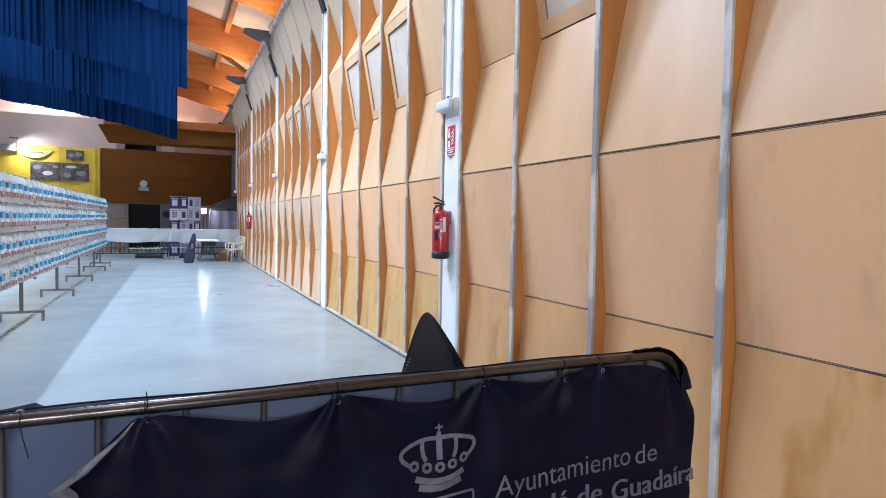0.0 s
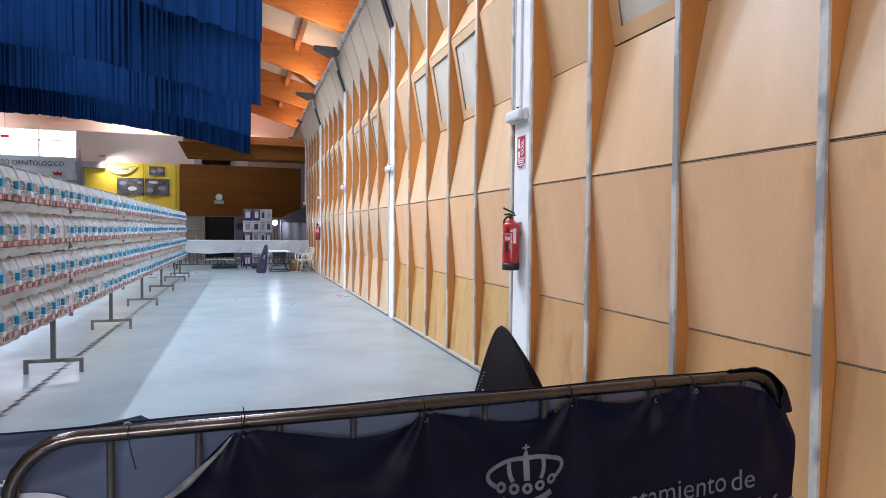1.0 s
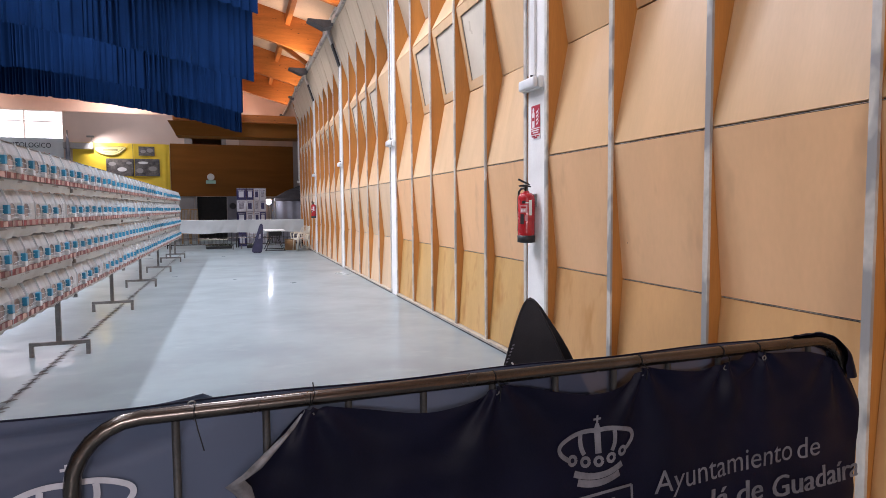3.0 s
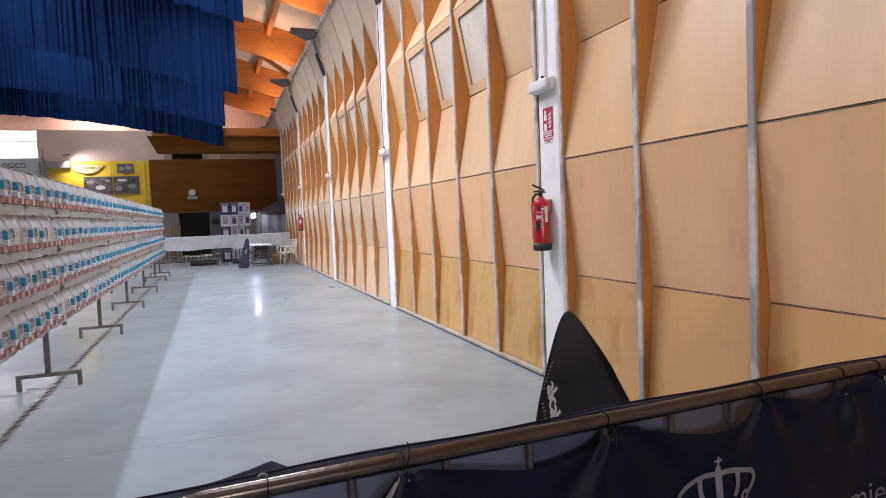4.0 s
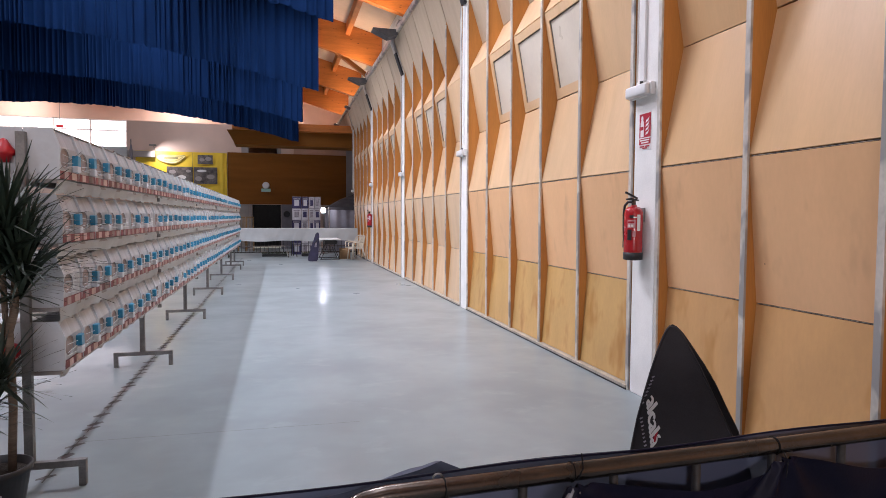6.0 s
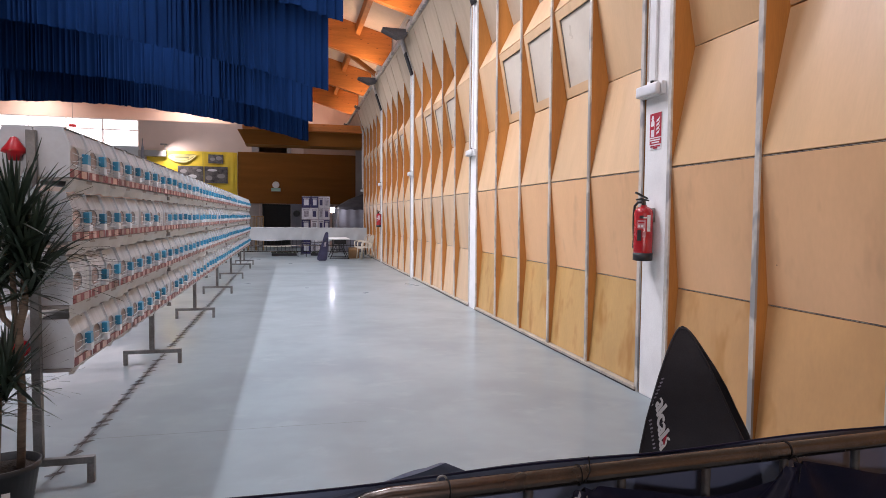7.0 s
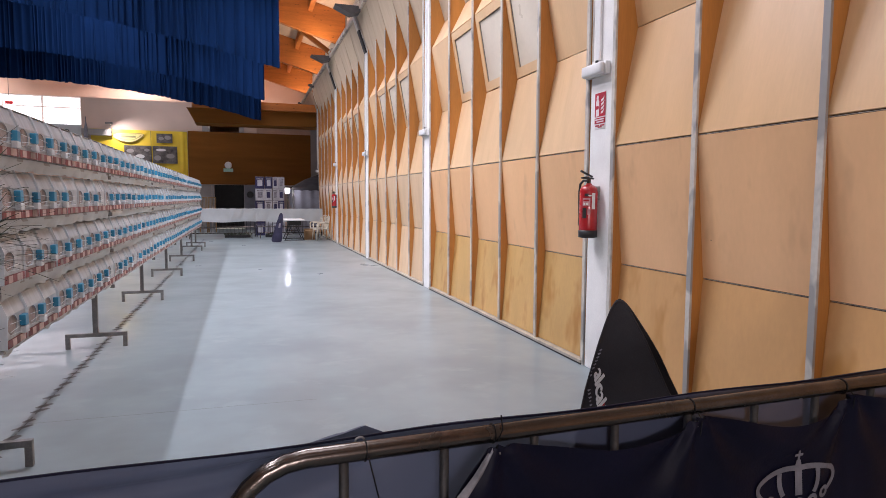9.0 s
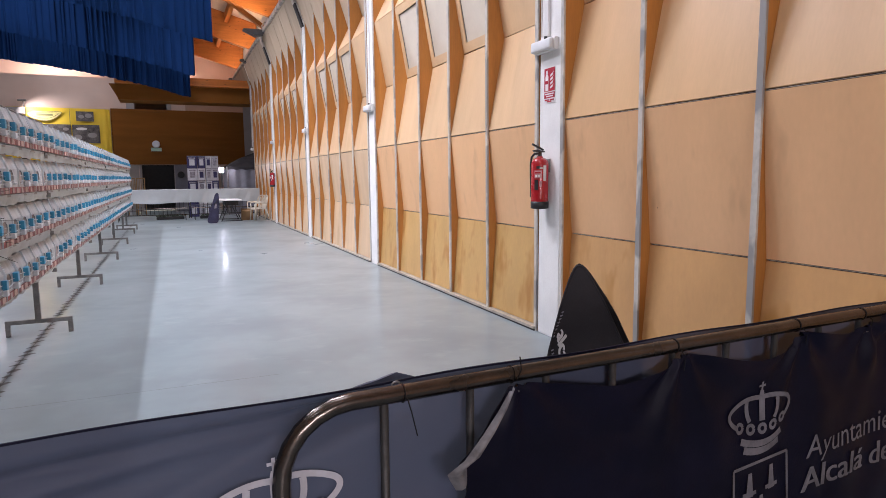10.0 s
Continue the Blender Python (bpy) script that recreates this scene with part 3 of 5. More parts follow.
# Two added uplights, hidden behind the rail, brighten the far beams.
for y in BEAM_Y[6:8]:
    uplight(y - 0.8, 0.42)
for y in BEAM_Y[5:6]:
    br = thing("knee_brace", (0, y, 0), 0, "short orange timber brace under the roof", "brace", "knee braces")
    part("strut", prism([(0.1, 6.7), (0.1, 6.86), (-1.75, 8.14), (-1.75, 7.98)], 1, 1.88, 2.08), M_BEAM, br)

# ---------------------------------------------------------------- far end
bulk = thing("bulkhead", (-0.06, 22.8, 0.03), 0, "dark wood bulkhead with an orange fascia across the hall end", "bulkhead", kind="structure")
part("fascia", box((-4.9, -0.35, 5.16), (0.3, 0.3, 5.46)), M_BEAM, bulk)
part("front_panel", prism([(-5.13, 5.155), (0.3, 5.155), (0.3, 4.6), (-4.83, 4.6)], 1, 0.0, 0.12), M_BROWN, bulk)
part("soffit_board", box((-4.83, 0.0, 4.56), (0.3, 1.2, 4.6)), M_BROWN, bulk)

M_YEL = mat("yellow_banner", (0.86, 0.60, 0.045), 0.5, vary=0.05, scale=1.5, fine=50, bump=0.04)
M_PHOTO = mat("photo_print", (0.03, 0.027, 0.03), 0.4, scale=5, fine=16, color2=(0.2, 0.18, 0.17), bump=0.0)
M_OLIVE = mat("print_olive", (0.25, 0.24, 0.10), 0.5, vary=0.1)
yb = thing("yellow_banner", (-7.27, FARY - 0.08, 2.3), 0, "yellow advertising banner with photos on the end wall", "banner")
part("cloth", sheet(60, 6, lambda u, v: (-2.3 + 4.04 * u, 0.03 * math.sin(u * 19) * (1 - 0.5 * v) + 0.05 * math.sin((u - 0.9) * 95) * max(0.0, u - 0.9) / 0.1, 2.31 * v - 0.05 * max(0.0, u - 0.9))), M_YEL, yb, smooth=True)
ring = [(-0.75 + 0.62 * math.cos(a) * (1 + 0.12 * math.sin(2 * a)), -0.05, 2.0 + 0.2 * math.sin(a) + 0.06 * math.cos(2 * a)) for a in (2 * math.pi * k / 36 for k in range(37))]
part("emblem", prism([(p[0], p[2]) for p in ring[:-1]], 1, -0.056, -0.05), mat("pale_yellow_print", (0.78, 0.66, 0.26), 0.5, vary=0.05), yb, "pale curved emblem")
part("emblem_outline", tube([(p[0], -0.06, p[2]) for p in ring], 0.012, 6), M_OLIVE, yb)
part("emblem_outline", tube([(-0.75 + (p[0] + 0.75) * 0.8, -0.06, 2.0 + (p[2] - 2.0) * 0.6) for p in ring], 0.009, 6), M_OLIVE, yb)
part("emblem_bar", box((-1.05, -0.062, 1.95), (-0.45, -0.056, 2.04)), M_OLIVE, yb)
part("seam", box((0.17, -0.05, 0.03), (0.19, -0.044, 2.29)), M_OLIVE, yb)
part("photo", box((0.42, -0.05, 1.75), (1.1, -0.045, 2.18)), M_PHOTO, yb)
part("photo", box((-0.95, -0.05, 0.8), (0.2, -0.045, 1.6)), M_PHOTO, yb)
part("photo", box((0.24, -0.05, 0.8), (1.3, -0.045, 1.6)), M_PHOTO, yb)

for x, z, a, b in ((-0.7, 1.35, 0.16, 0.09), (-0.3, 1.1, 0.2, 0.1), (0.0, 1.4, 0.12, 0.07), (0.45, 1.05, 0.15, 0.12), (0.6, 1.42, 0.22, 0.06), (1.0, 1.15, 0.18, 0.11), (0.62, 1.95, 0.12, 0.08), (0.9, 2.0, 0.14, 0.1)):
    part("photo_dish", prism([(x + a * math.cos(t), z + b * math.sin(t)) for t in (2 * math.pi * k / 14 for k in range(14))], 1, -0.056, -0.051), M_SIGNW if a > 0.19 else M_GREYWALL, yb)

M_WINF = mat("window_frame_white", (0.75, 0.75, 0.74), 0.4, vary=0.04)
win = thing("window_1", (0, BACKY, 4.91), 0, "wide bright clerestory window in the end wall", "window", kind="structure")
for x in [-10.6 - 1.66 * k for k in range(7)]:
    part("mullion", box((x - 0.04, 0.02, 0), (x + 0.04, 0.1, 1.51), 0.006), M_WINF, win)
for z in (0.0, 0.93, 1.45):
    part("transom", box((-22, 0.025, z), (-9.5, 0.095, z + 0.06), 0.006), M_WINF, win)
M_PANE = bpy.data.materials.new("clear_glass")
M_PANE.use_nodes = True
M_PANE.node_tree.nodes["Principled BSDF"].inputs["Transmission Weight"].default_value = 1.0
M_PANE.node_tree.nodes["Principled BSDF"].inputs["Roughness"].default_value = 0.02
pn = part("pane", box((-22, 0.055, 0.03), (-9.5, 0.065, 1.49)), M_PANE, win)
pn.visible_shadow = False
tagged(part("backdrop", sheet(1, 1, lambda u, v: (-36 + 34 * u, BACKY + 5, 1 + 14 * v)), glow("bright_sky_backdrop", (0.95, 0.97, 1.0), 5.0)), "bright overcast daylight outside the window", "backdrop", kind="structure")

ac = thing("wall_unit", (-9.3, FARY - 0.3, 4.3), 0, "grey metal duct box on the end wall", "duct")
part("casing", box((-0.6, 0, 0), (0.6, 0.3, 0.28), 0.01), M_GREYWALL, ac)
part("lamp_head", box((0.45, -0.52, 0.47), (0.75, -0.4, 0.55), 0.02), M_STEEL, ac, "small wall-washing lamp head")
part("lamp_arm", tube([(0.55, 0.1, 0.28), (0.57, 0.05, 0.46), (0.6, -0.42, 0.51)], 0.015, 8), M_STEEL, ac)
ex = thing("exit_sign", (-12.1, FARY - 2.0, 5.35), 0, "small red exit sign hung from the wall top", "exit sign")
part("plate", box((-0.14, -0.012, -0.06), (0.14, 0.01, 0.06), 0.003), glow("exit_red", (0.62, 0.05, 0.05), 0.5), ex)
part("hanger", box((-0.01, -0.005, 0.11), (0.01, 0.005, 5.35)), M_STEEL, ex)
dl = thing("exit_lamp", (-3.72, FARY - 0.1, 2.93), 0, "round white lamp over a green exit plate", "lamp")
part("disc", cyl((0, 0.04, 0.16), (0, -0.06, 0.16), 0.17, 0.15, 24), M_LAMPW, dl)
part("exit_plate", box((-0.22, -0.03, -0.16), (0.22, 0.04, 0.0), 0.004), glow("exit_green", (0.3, 0.5, 0.42), 0.04), dl)

pnl = thing("partition_panel", (-2.7, 26.3, 0), 0, "pale grey partition panel with a black round loudspeaker", "partition")
part("board", box((-0.28, 0, 0), (0.25, 0.06, 2.14), 0.006), M_CURT, pnl)
part("loudspeaker", cyl((-0.04, -0.08, 1.68), (-0.04, 0.0, 1.68), 0.14, 0.16, 24), M_DARK, pnl)

# cartons
M_PURP = mat("carton_purple", (0.03, 0.027, 0.10), 0.6, vary=0.15, scale=6, fine=40, island=0.12)
M_CARTW = mat("carton_white", (0.55, 0.55, 0.6), 0.6, vary=0.1, scale=6, fine=40, island=0.2)
M_CARTG = mat("carton_print", (0.30, 0.28, 0.33), 0.6, vary=0.3, scale=14, fine=60, island=0.2)
M_CARD = mat("cardboard", (0.33, 0.20, 0.10), 0.8, vary=0.1, scale=5, fine=60)
rng = random.Random(7)
cols = [(-2.58, 0.37), (-2.2, 0.28), (-1.91, 0.22), (-1.68, 0.25)]
for i, (x, w) in enumerate(cols):
    for j in range(5):
        dx = rng.uniform(-0.012, 0.012)
        pur = (i == 0 and j != 3) or (i == 3 and j == 2) or (i > 0 and j == 4 and i == 1)
        c = thing("carton", (x + w / 2 + dx, 21.6 + rng.uniform(-0.02, 0.02), 0.478 * j), rng.uniform(-1.5, 1.5), "purple printed carton in a tall stack" if pur else "white printed carton in a tall stack", "carton", "stacked cartons")
        part("box", box((-w / 2 + 0.004, 0, 0), (w / 2 - 0.004, 0.4, 0.474), 0.004), M_PURP if pur else M_CARTW, c)
        part("print_panel", box((-w * 0.26, -0.003, 0.1), (w * 0.26, 0, 0.34), 0), M_CARTW if pur else (M_PURP, M_CARTG)[(i + j) % 2], c)
        part("print_bar", box((-w * 0.35, -0.003, 0.36), (w * 0.35, 0, 0.41), 0), M_CARTG, c)
        part("tape", box((-w / 2 + 0.01, -0.002, 0.45), (w / 2 - 0.01, 0.4, 0.4755), 0), M_CARTG, c)

# black pop-up canopy with pale side curtains
tent = thing("pop_up_canopy", (0.25, 23.6, 0), 0, "black pop-up canopy with pale side curtains", "canopy")
bm = bmesh.new()
cv = [bm.verts.new(p) for p in ((-1.3, -1.3, 1.98), (1.3, -1.3, 1.98), (1.3, 1.3, 1.98), (-1.3, 1.3, 1.98))]
md = [bm.verts.new(p) for p in ((-0.65, -0.65, 2.36), (0.65, -0.65, 2.36), (0.65, 0.65, 2.36), (-0.65, 0.65, 2.36))]
ap = bm.verts.new((0, 0, 2.62))
for k in range(4):
    bm.faces.new((cv[k], cv[(k + 1) % 4], md[(k + 1) % 4], md[k]))
    bm.faces.new((md[k], md[(k + 1) % 4], ap))
part("roof", bm, M_BLACK, tent)
part("valance", sheet(40, 1, lambda u, v: (-1.3 + 2.6 * u, -1.31, 1.84 + 0.03 * abs(math.sin(u * 22)) + (0.14 - 0.03 * abs(math.sin(u * 22))) * v)), M_BLACK, tent)
part("side_curtain", sheet(40, 1, lambda u, v: (-1.25 + 2.5 * u, -1.27 + 0.02 * math.sin(u * 40), 0.02 + 1.9 * v)), M_CURT, tent, smooth=True)
part("side_curtain", sheet(40, 1, lambda u, v: (-1.27 + 0.02 * math.sin(u * 40), -1.25 + 2.5 * u, 0.02 + 1.9 * v)), M_CURT, tent, smooth=True)
for x in (-1.3, 1.3):
    for y in (-1.3, 1.3):
        part("leg", box((x - 0.02, y - 0.02, 0), (x + 0.02, y + 0.02, 1.98)), M_STEEL, tent)

fl = thing("floodlight", (-1.29, 22.1, 0), 0, "bright white work light on a stand", "floodlight")
part("stand", cyl((0, 0.04, 0), (0, 0.04, 1.75), 0.012), M_DARK, fl)
part("base", lathe([(0.2, 0), (0.2, 0.02), (0.03, 0.04), (0.02, 0.1)], 16, at=(0, 0.04, 0)), M_STEEL, fl)
part("housing", box((-0.1, 0.0, 1.72), (0.1, 0.07, 1.96), 0.01), M_DARK, fl)
part("lens", box((-0.08, -0.012, 1.74), (0.08, 0.0, 1.94), 0.004), glow("floodlight_lens", (0.8, 0.9, 1.0), 60), fl)
area("floodlight_lamp", pose(-1.29, 22.06, 1.83, 90, 0, 0), 0.2, 0.16, 25, (0.9, 0.95, 1.0))


# ---------------------------------------------------------------- crowd barriers
def barrier_parts(t, w, h=1.06, n=11, r=0.02, first=0.24, pitch=0.205):
    c = 0.145
    pts = [(0, 0, 0.06)]
    pts += [(0, 0, h - c)] + [(c - c * math.cos(radians(a)), 0, h - c + c * math.sin(radians(a))) for a in range(15, 91, 15)]
    pts += [(w - c + c * math.sin(radians(a)), 0, h - c + c * math.cos(radians(a))) for a in range(0, 91, 15)] + [(w, 0, 0.06)]
    part("frame", tube(pts, r, 14), M_GALV, t, smooth=True)
    part("bottom_rail", cyl((0, 0, 0.2), (w, 0, 0.2), r * 0.85, seg=12), M_GALV, t, smooth=True)
    for k in range(n):
        x = first + pitch * k
        if x < w - 0.1:
            part("bar", cyl((x, 0, 0.2), (x, 0, h - 0.01), 0.0095, seg=10), M_BARD, t, smooth=True)
    for x in (0.12, w - 0.12):
        part("foot", tube([(x, -0.28, 0.012), (x, -0.22, 0.03), (x, -0.05, 0.19), (x, 0.05, 0.19), (x, 0.22, 0.03), (x, 0.28, 0.012)], 0.012, 8), M_GALV, t, smooth=True)


for i, x in enumerate((-5.06, -2.57)):
    fb = thing("crowd_barrier", (x, 19.85, 0), 0, "galvanised crowd barrier under a white cloth", "barrier", "barriers across the hall end")
    barrier_parts(fb, 2.42, 1.07, 16, 0.018, 0.15, 0.14)
    part("mid_rail", cyl((0.0, 0, 0.43), (2.42, 0, 0.43), 0.014, seg=8), M_GALV, fb)
    sh = thing("white_cloth", (x, 19.85, 0), 0, "creased white cloth draped over the barrier", "cloth", "white cloths")
    ph = 1.3 * i

    def drop(u, v):
        z = 1.105 - 0.48 * v + 0.02 * math.sin(u * 9 + ph) * v
        return -0.03 + 2.49 * u, -0.04 - 0.02 * v + 0.014 * math.sin(u * 17 + ph + 3 * v + 2 * math.sin(u * 7)) * v + 0.004 * math.sin(u * 61 + 5 * v), z
    part("front_drop", sheet(90, 8, drop), M_SHEET, sh, smooth=True)
    part("back_drop", sheet(60, 4, lambda u, v: (-0.03 + 2.49 * u, 0.04 + 0.02 * math.sin(u * 20) * v, 1.105 - 0.4 * v)), M_SHEET, sh, smooth=True)
    part("top_fold", sheet(60, 4, lambda u, v: (-0.03 + 2.49 * u, 0.041 * math.cos(math.pi * (1 - v)), 1.104 + 0.018 * math.sin(math.pi * v) + 0.004 * math.sin(u * 40))), M_SHEET, sh, smooth=True)

M_LEAF = mat("leaf_dark_green", (0.03, 0.06, 0.03), 0.45, vary=0.25, scale=8, fine=50, color2=(0.06, 0.085, 0.045), island=0.1)
rng = random.Random(11)
for x, w in ((-3.75, 0.95), (-2.25, 0.45)):
    pt = thing("trough_planter", (x, 20.4, 0), 0, "low dark trough planter with small foliage", "planter", "planters behind the barrier")
    part("trough", box((0, -0.1, 0), (w, 0.1, 0.1), 0.01), M_DARK, pt)
    bm = bmesh.new()
    for k in range(int(160 * w)):
        p = Vector((rng.uniform(0, w), rng.uniform(-0.1, 0.1), 0.1))
        d = Vector((rng.uniform(-1, 1), rng.uniform(-1, 1), rng.uniform(0.4, 1.4))).normalized() * rng.uniform(0.05, 0.13)
        sd = d.cross(Vector((rng.uniform(-1, 1), rng.uniform(-1, 1), 0.3))).normalized() * 0.018
        bm.faces.new([bm.verts.new(q) for q in (p, p + d * 0.5 + sd, p + d, p + d * 0.5 - sd)])
    part("foliage", bm, M_LEAF, pt)

# ---------------------------------------------------------------- table, board, chairs and box at the far end
tb = thing("folding_table", (-1.3, 18.8, 0), 0, "white-topped folding table on dark trestle legs", "table")
part("tabletop", box((-0.36, -0.75, 0.72), (0.36, 0.75, 0.76), 0.012), M_WHITE, tb)
for y in (-0.55, 0.55):
    for sx in (-1, 1):
        part("leg", tube([(sx * 0.2, y, 0.72), (sx * 0.14, y, 0.45), (sx * 0.33, y - 0.02, 0.02)], 0.014, 8), M_DARK, tb)
    part("crossbar", cyl((-0.22, y, 0.3), (0.22, y, 0.3), 0.011, seg=8), M_DARK, tb)
    part("foot_bar", cyl((-0.36, y - 0.02, 0.015), (0.36, y - 0.02, 0.015), 0.013, seg=8), M_DARK, tb)
part("brace", cyl((0, -0.55, 0.32), (0, 0.3, 0.7), 0.01, seg=8), M_DARK, tb)
part("tray", box((-0.2, -0.5, 0.55), (0.25, 0.2, 0.7), 0.01), M_DARK, tb, "dark bag on the under-shelf")

M_VIOLET = mat("violet_fabric", (0.04, 0.038, 0.085), 0.7, vary=0.2, scale=5, fine=60)
bd = thing("carry_bag", (-1.92, 17.52, 0), 0, "dark violet padded carry bag leaning on the table", "bag")
bm = prism([(-0.17, 0.0), (-0.22, 0.05), (-0.2, 0.16), (0.06, 0.97), (0.12, 1.03), (0.17, 1.0), (0.18, 0.86), (0.14, 0.1), (0.1, 0.0)], 1, -0.07, 0.07)
bmesh.ops.bevel(bm, geom=bm.edges[:], offset=0.02, segments=2, affect="EDGES")
part("body", bm, M_VIOLET, bd)
part("pocket", prism([(-0.13, 0.14), (0.08, 0.16), (0.1, 0.42), (-0.03, 0.44)], 1, -0.085, -0.07), M_VIOLET, bd)
part("emblem", prism([(0.0, 0.5), (0.08, 0.5), (0.1, 0.66), (0.05, 0.66)], 1, -0.076, -0.07), M_CARTG, bd)
part("carry_strap", tube([(0.0, -0.08, 0.62), (0.08, -0.12, 0.7), (0.13, -0.08, 0.8)], 0.012, 6), M_DARK, bd)

cb = thing("cardboard_box", (-0.92, 18.55, 0), 0, "open brown cardboard box on the floor", "box")
for lo, hi in (((0, 0, 0), (0.38, 0.3, 0.012)), ((0, 0, 0.012), (0.38, 0.012, 0.40)), ((0, 0.288, 0.012), (0.38, 0.3, 0.40)), ((0, 0.012, 0.012), (0.012, 0.288, 0.40)), ((0.368, 0.012, 0.012), (0.38, 0.288, 0.40))):
    part("side", box(lo, hi), M_CARD, cb)
part("flap", box((0, -0.1, 0.39), (0.38, 0.0, 0.4), m=Euler((radians(20), 0, 0)).to_matrix().to_4x4()), M_CARD, cb)

M_CREAM = mat("cream_plastic", (0.62, 0.56, 0.46), 0.4, vary=0.06, scale=5, fine=40, bump=0.02)


def plastic_chair(x, y, rz):
    t = thing("plastic_chair", (x, y, 0), rz, "cream moulded plastic armchair by the panelled wall", "chair", "plastic chairs")
    part("seat", sheet(10, 8, lambda u, v: ((u - 0.5) * (0.46 - 0.05 * v), -0.22 + 0.44 * v, 0.43 - 0.02 * math.sin(math.pi * u) * math.sin(math.pi * v) - 0.012 * v)), M_CREAM, t, smooth=True)
    part("seat_rim", box((-0.23, -0.23, 0.385), (0.23, -0.2, 0.432), 0.01), M_CREAM, t)
    for k in range(7):
        a = (k - 3) / 3
        part("back_slat", tube([(a * 0.16, 0.21, 0.42), (a * 0.19, 0.27 - 0.03 * a * a, 0.62), (a * 0.18, 0.31 - 0.05 * a * a, 0.84 - 0.06 * a * a)], 0.013, 6), M_CREAM, t)
    part("back_rim", tube([(-0.24, 0.17, 0.42), (-0.25, 0.2, 0.6), (-0.21, 0.26, 0.8), (-0.1, 0.3, 0.87), (0.1, 0.3, 0.87), (0.21, 0.26, 0.8), (0.25, 0.2, 0.6), (0.24, 0.17, 0.42)], 0.018, 8), M_CREAM, t, smooth=True)
    for sx in (-1, 1):
        part("arm", tube([(sx * 0.25, 0.2, 0.62), (sx * 0.28, 0.0, 0.645), (sx * 0.27, -0.2, 0.63), (sx * 0.25, -0.22, 0.58)], 0.02, 8), M_CREAM, t, smooth=True)
        part("front_leg", tube([(sx * 0.25, -0.22, 0.6), (sx * 0.24, -0.21, 0.42), (sx * 0.27, -0.25, 0.0)], 0.02, 8), M_CREAM, t, smooth=True)
        part("rear_leg", tube([(sx * 0.23, 0.18, 0.43), (sx * 0.25, 0.24, 0.2), (sx * 0.27, 0.3, 0.0)], 0.02, 8), M_CREAM, t, smooth=True)


plastic_chair(-0.36, 18.85, -60)
plastic_chair(-0.37, 18.1, -80)

M_CANE = mat("cane", (0.33, 0.20, 0.09), 0.6, vary=0.15, scale=10, fine=60)
for x in (-4.72, -4.36):
    st = thing("stacked_chair", (x, 24.2, 0), 0, "light wood spindle-back chairs stacked up", "chair", "stacked chairs")
    for sx in (-0.15, 0.15):
        part("leg", cyl((sx, 0, 0), (sx, 0, 1.55), 0.018, seg=8), M_CANE, st)
        part("leg", cyl((sx, 0.36, 0), (sx, 0.36, 0.95), 0.018, seg=8), M_CANE, st)
    for z in (0.45, 0.95):
        part("seat", box((-0.18, -0.02, z), (0.18, 0.38, z + 0.03), 0.01), M_CANE, st)
    for k in range(4):
        part("spindle", cyl((-0.09 + 0.06 * k, 0, 0.98), (-0.09 + 0.06 * k, 0, 1.52), 0.009, seg=6), M_CANE, st)
    part("top_rail", box((-0.17, -0.015, 1.5), (0.17, 0.015, 1.55), 0.008), M_CANE, st)

# banner with the contest's title under the window
def text_mesh(body, width=None, height=None, depth=0.001):
    """Letters as a mesh in x and z, from the lower left corner, scaled to a width or cap height."""
    cu = bpy.data.curves.new("letters", "FONT")
    cu.body, cu.extrude, cu.resolution_u = body, 0.0, 3
    ob = bpy.data.objects.new("letters", cu)
    scene.collection.objects.link(ob)
    dg = bpy.context.evaluated_depsgraph_get()
    me = bpy.data.meshes.new_from_object(ob.evaluated_get(dg))
    bpy.data.objects.remove(ob)
    bm = bmesh.new()
    bm.from_mesh(me)
    x0, x1 = min(v.co.x for v in bm.verts), max(v.co.x for v in bm.verts)
    k = width / (x1 - x0)
    h = height / 0.7 if height else k
    for v in bm.verts:
        v.co = Vector(((v.co.x - x0) * k, 0.0, v.co.y * h))
    return bm


wb = thing("title_banner", (-14.6, FARY - 0.12, 3.7), 0, "white contest banner with dark capital letters", "banner")
part("cloth", sheet(20, 2, lambda u, v: (4.7 * u, 0.02 * math.sin(u * 17), 1.05 * v)), M_SHEET, wb, smooth=True)
tx = part("letters", text_mesh("CONCURSO ORNITOLOGICO", 3.6, 0.22), M_NAVY, wb, "dark capital letters")
tx.matrix_basis = pose(0.6, -0.03, 0.62)
part("emblem", prism([(3.8, 0.2), (4.1, 0.2), (4.15, 0.38), (4.02, 0.32), (3.95, 0.42), (3.88, 0.32), (3.75, 0.38)], 1, -0.035, -0.03), M_REDSIGN, wb)
fp = thing("blue_flag", (-9.7, FARY - 0.35, 0), 0, "furled grey-blue flag on a pole by the end wall", "flag")
part("pole", cyl((0, 0, 0), (0, 0, 5.1), 0.025, seg=10), M_STEEL, fp)
part("cloth", lathe([(0.03, 0), (0.13, 0.2), (0.1, 1.0), (0.07, 1.7), (0.02, 2.0)], 10, at=(0, 0, 2.9)), M_CURT, fp, smooth=True)

# ---------------------------------------------------------------- rack of show cages
M_CAGE = mat("cage_plastic", (0.41, 0.435, 0.46), 0.3, scale=2, fine=12, bump=0.05, stretch=(0.6, 7, 0.6), color2=(0.27, 0.28, 0.29), island=0.12)
M_CAGEW = mat("cage_side_white", (0.59, 0.63, 0.665), 0.5, vary=0.05, scale=5, fine=45, bump=0.03, island=0.04)
M_HOLE = mat("cage_inside", (0.36, 0.29, 0.27), 0.7, vary=0.25, scale=9, fine=50, island=0.18)
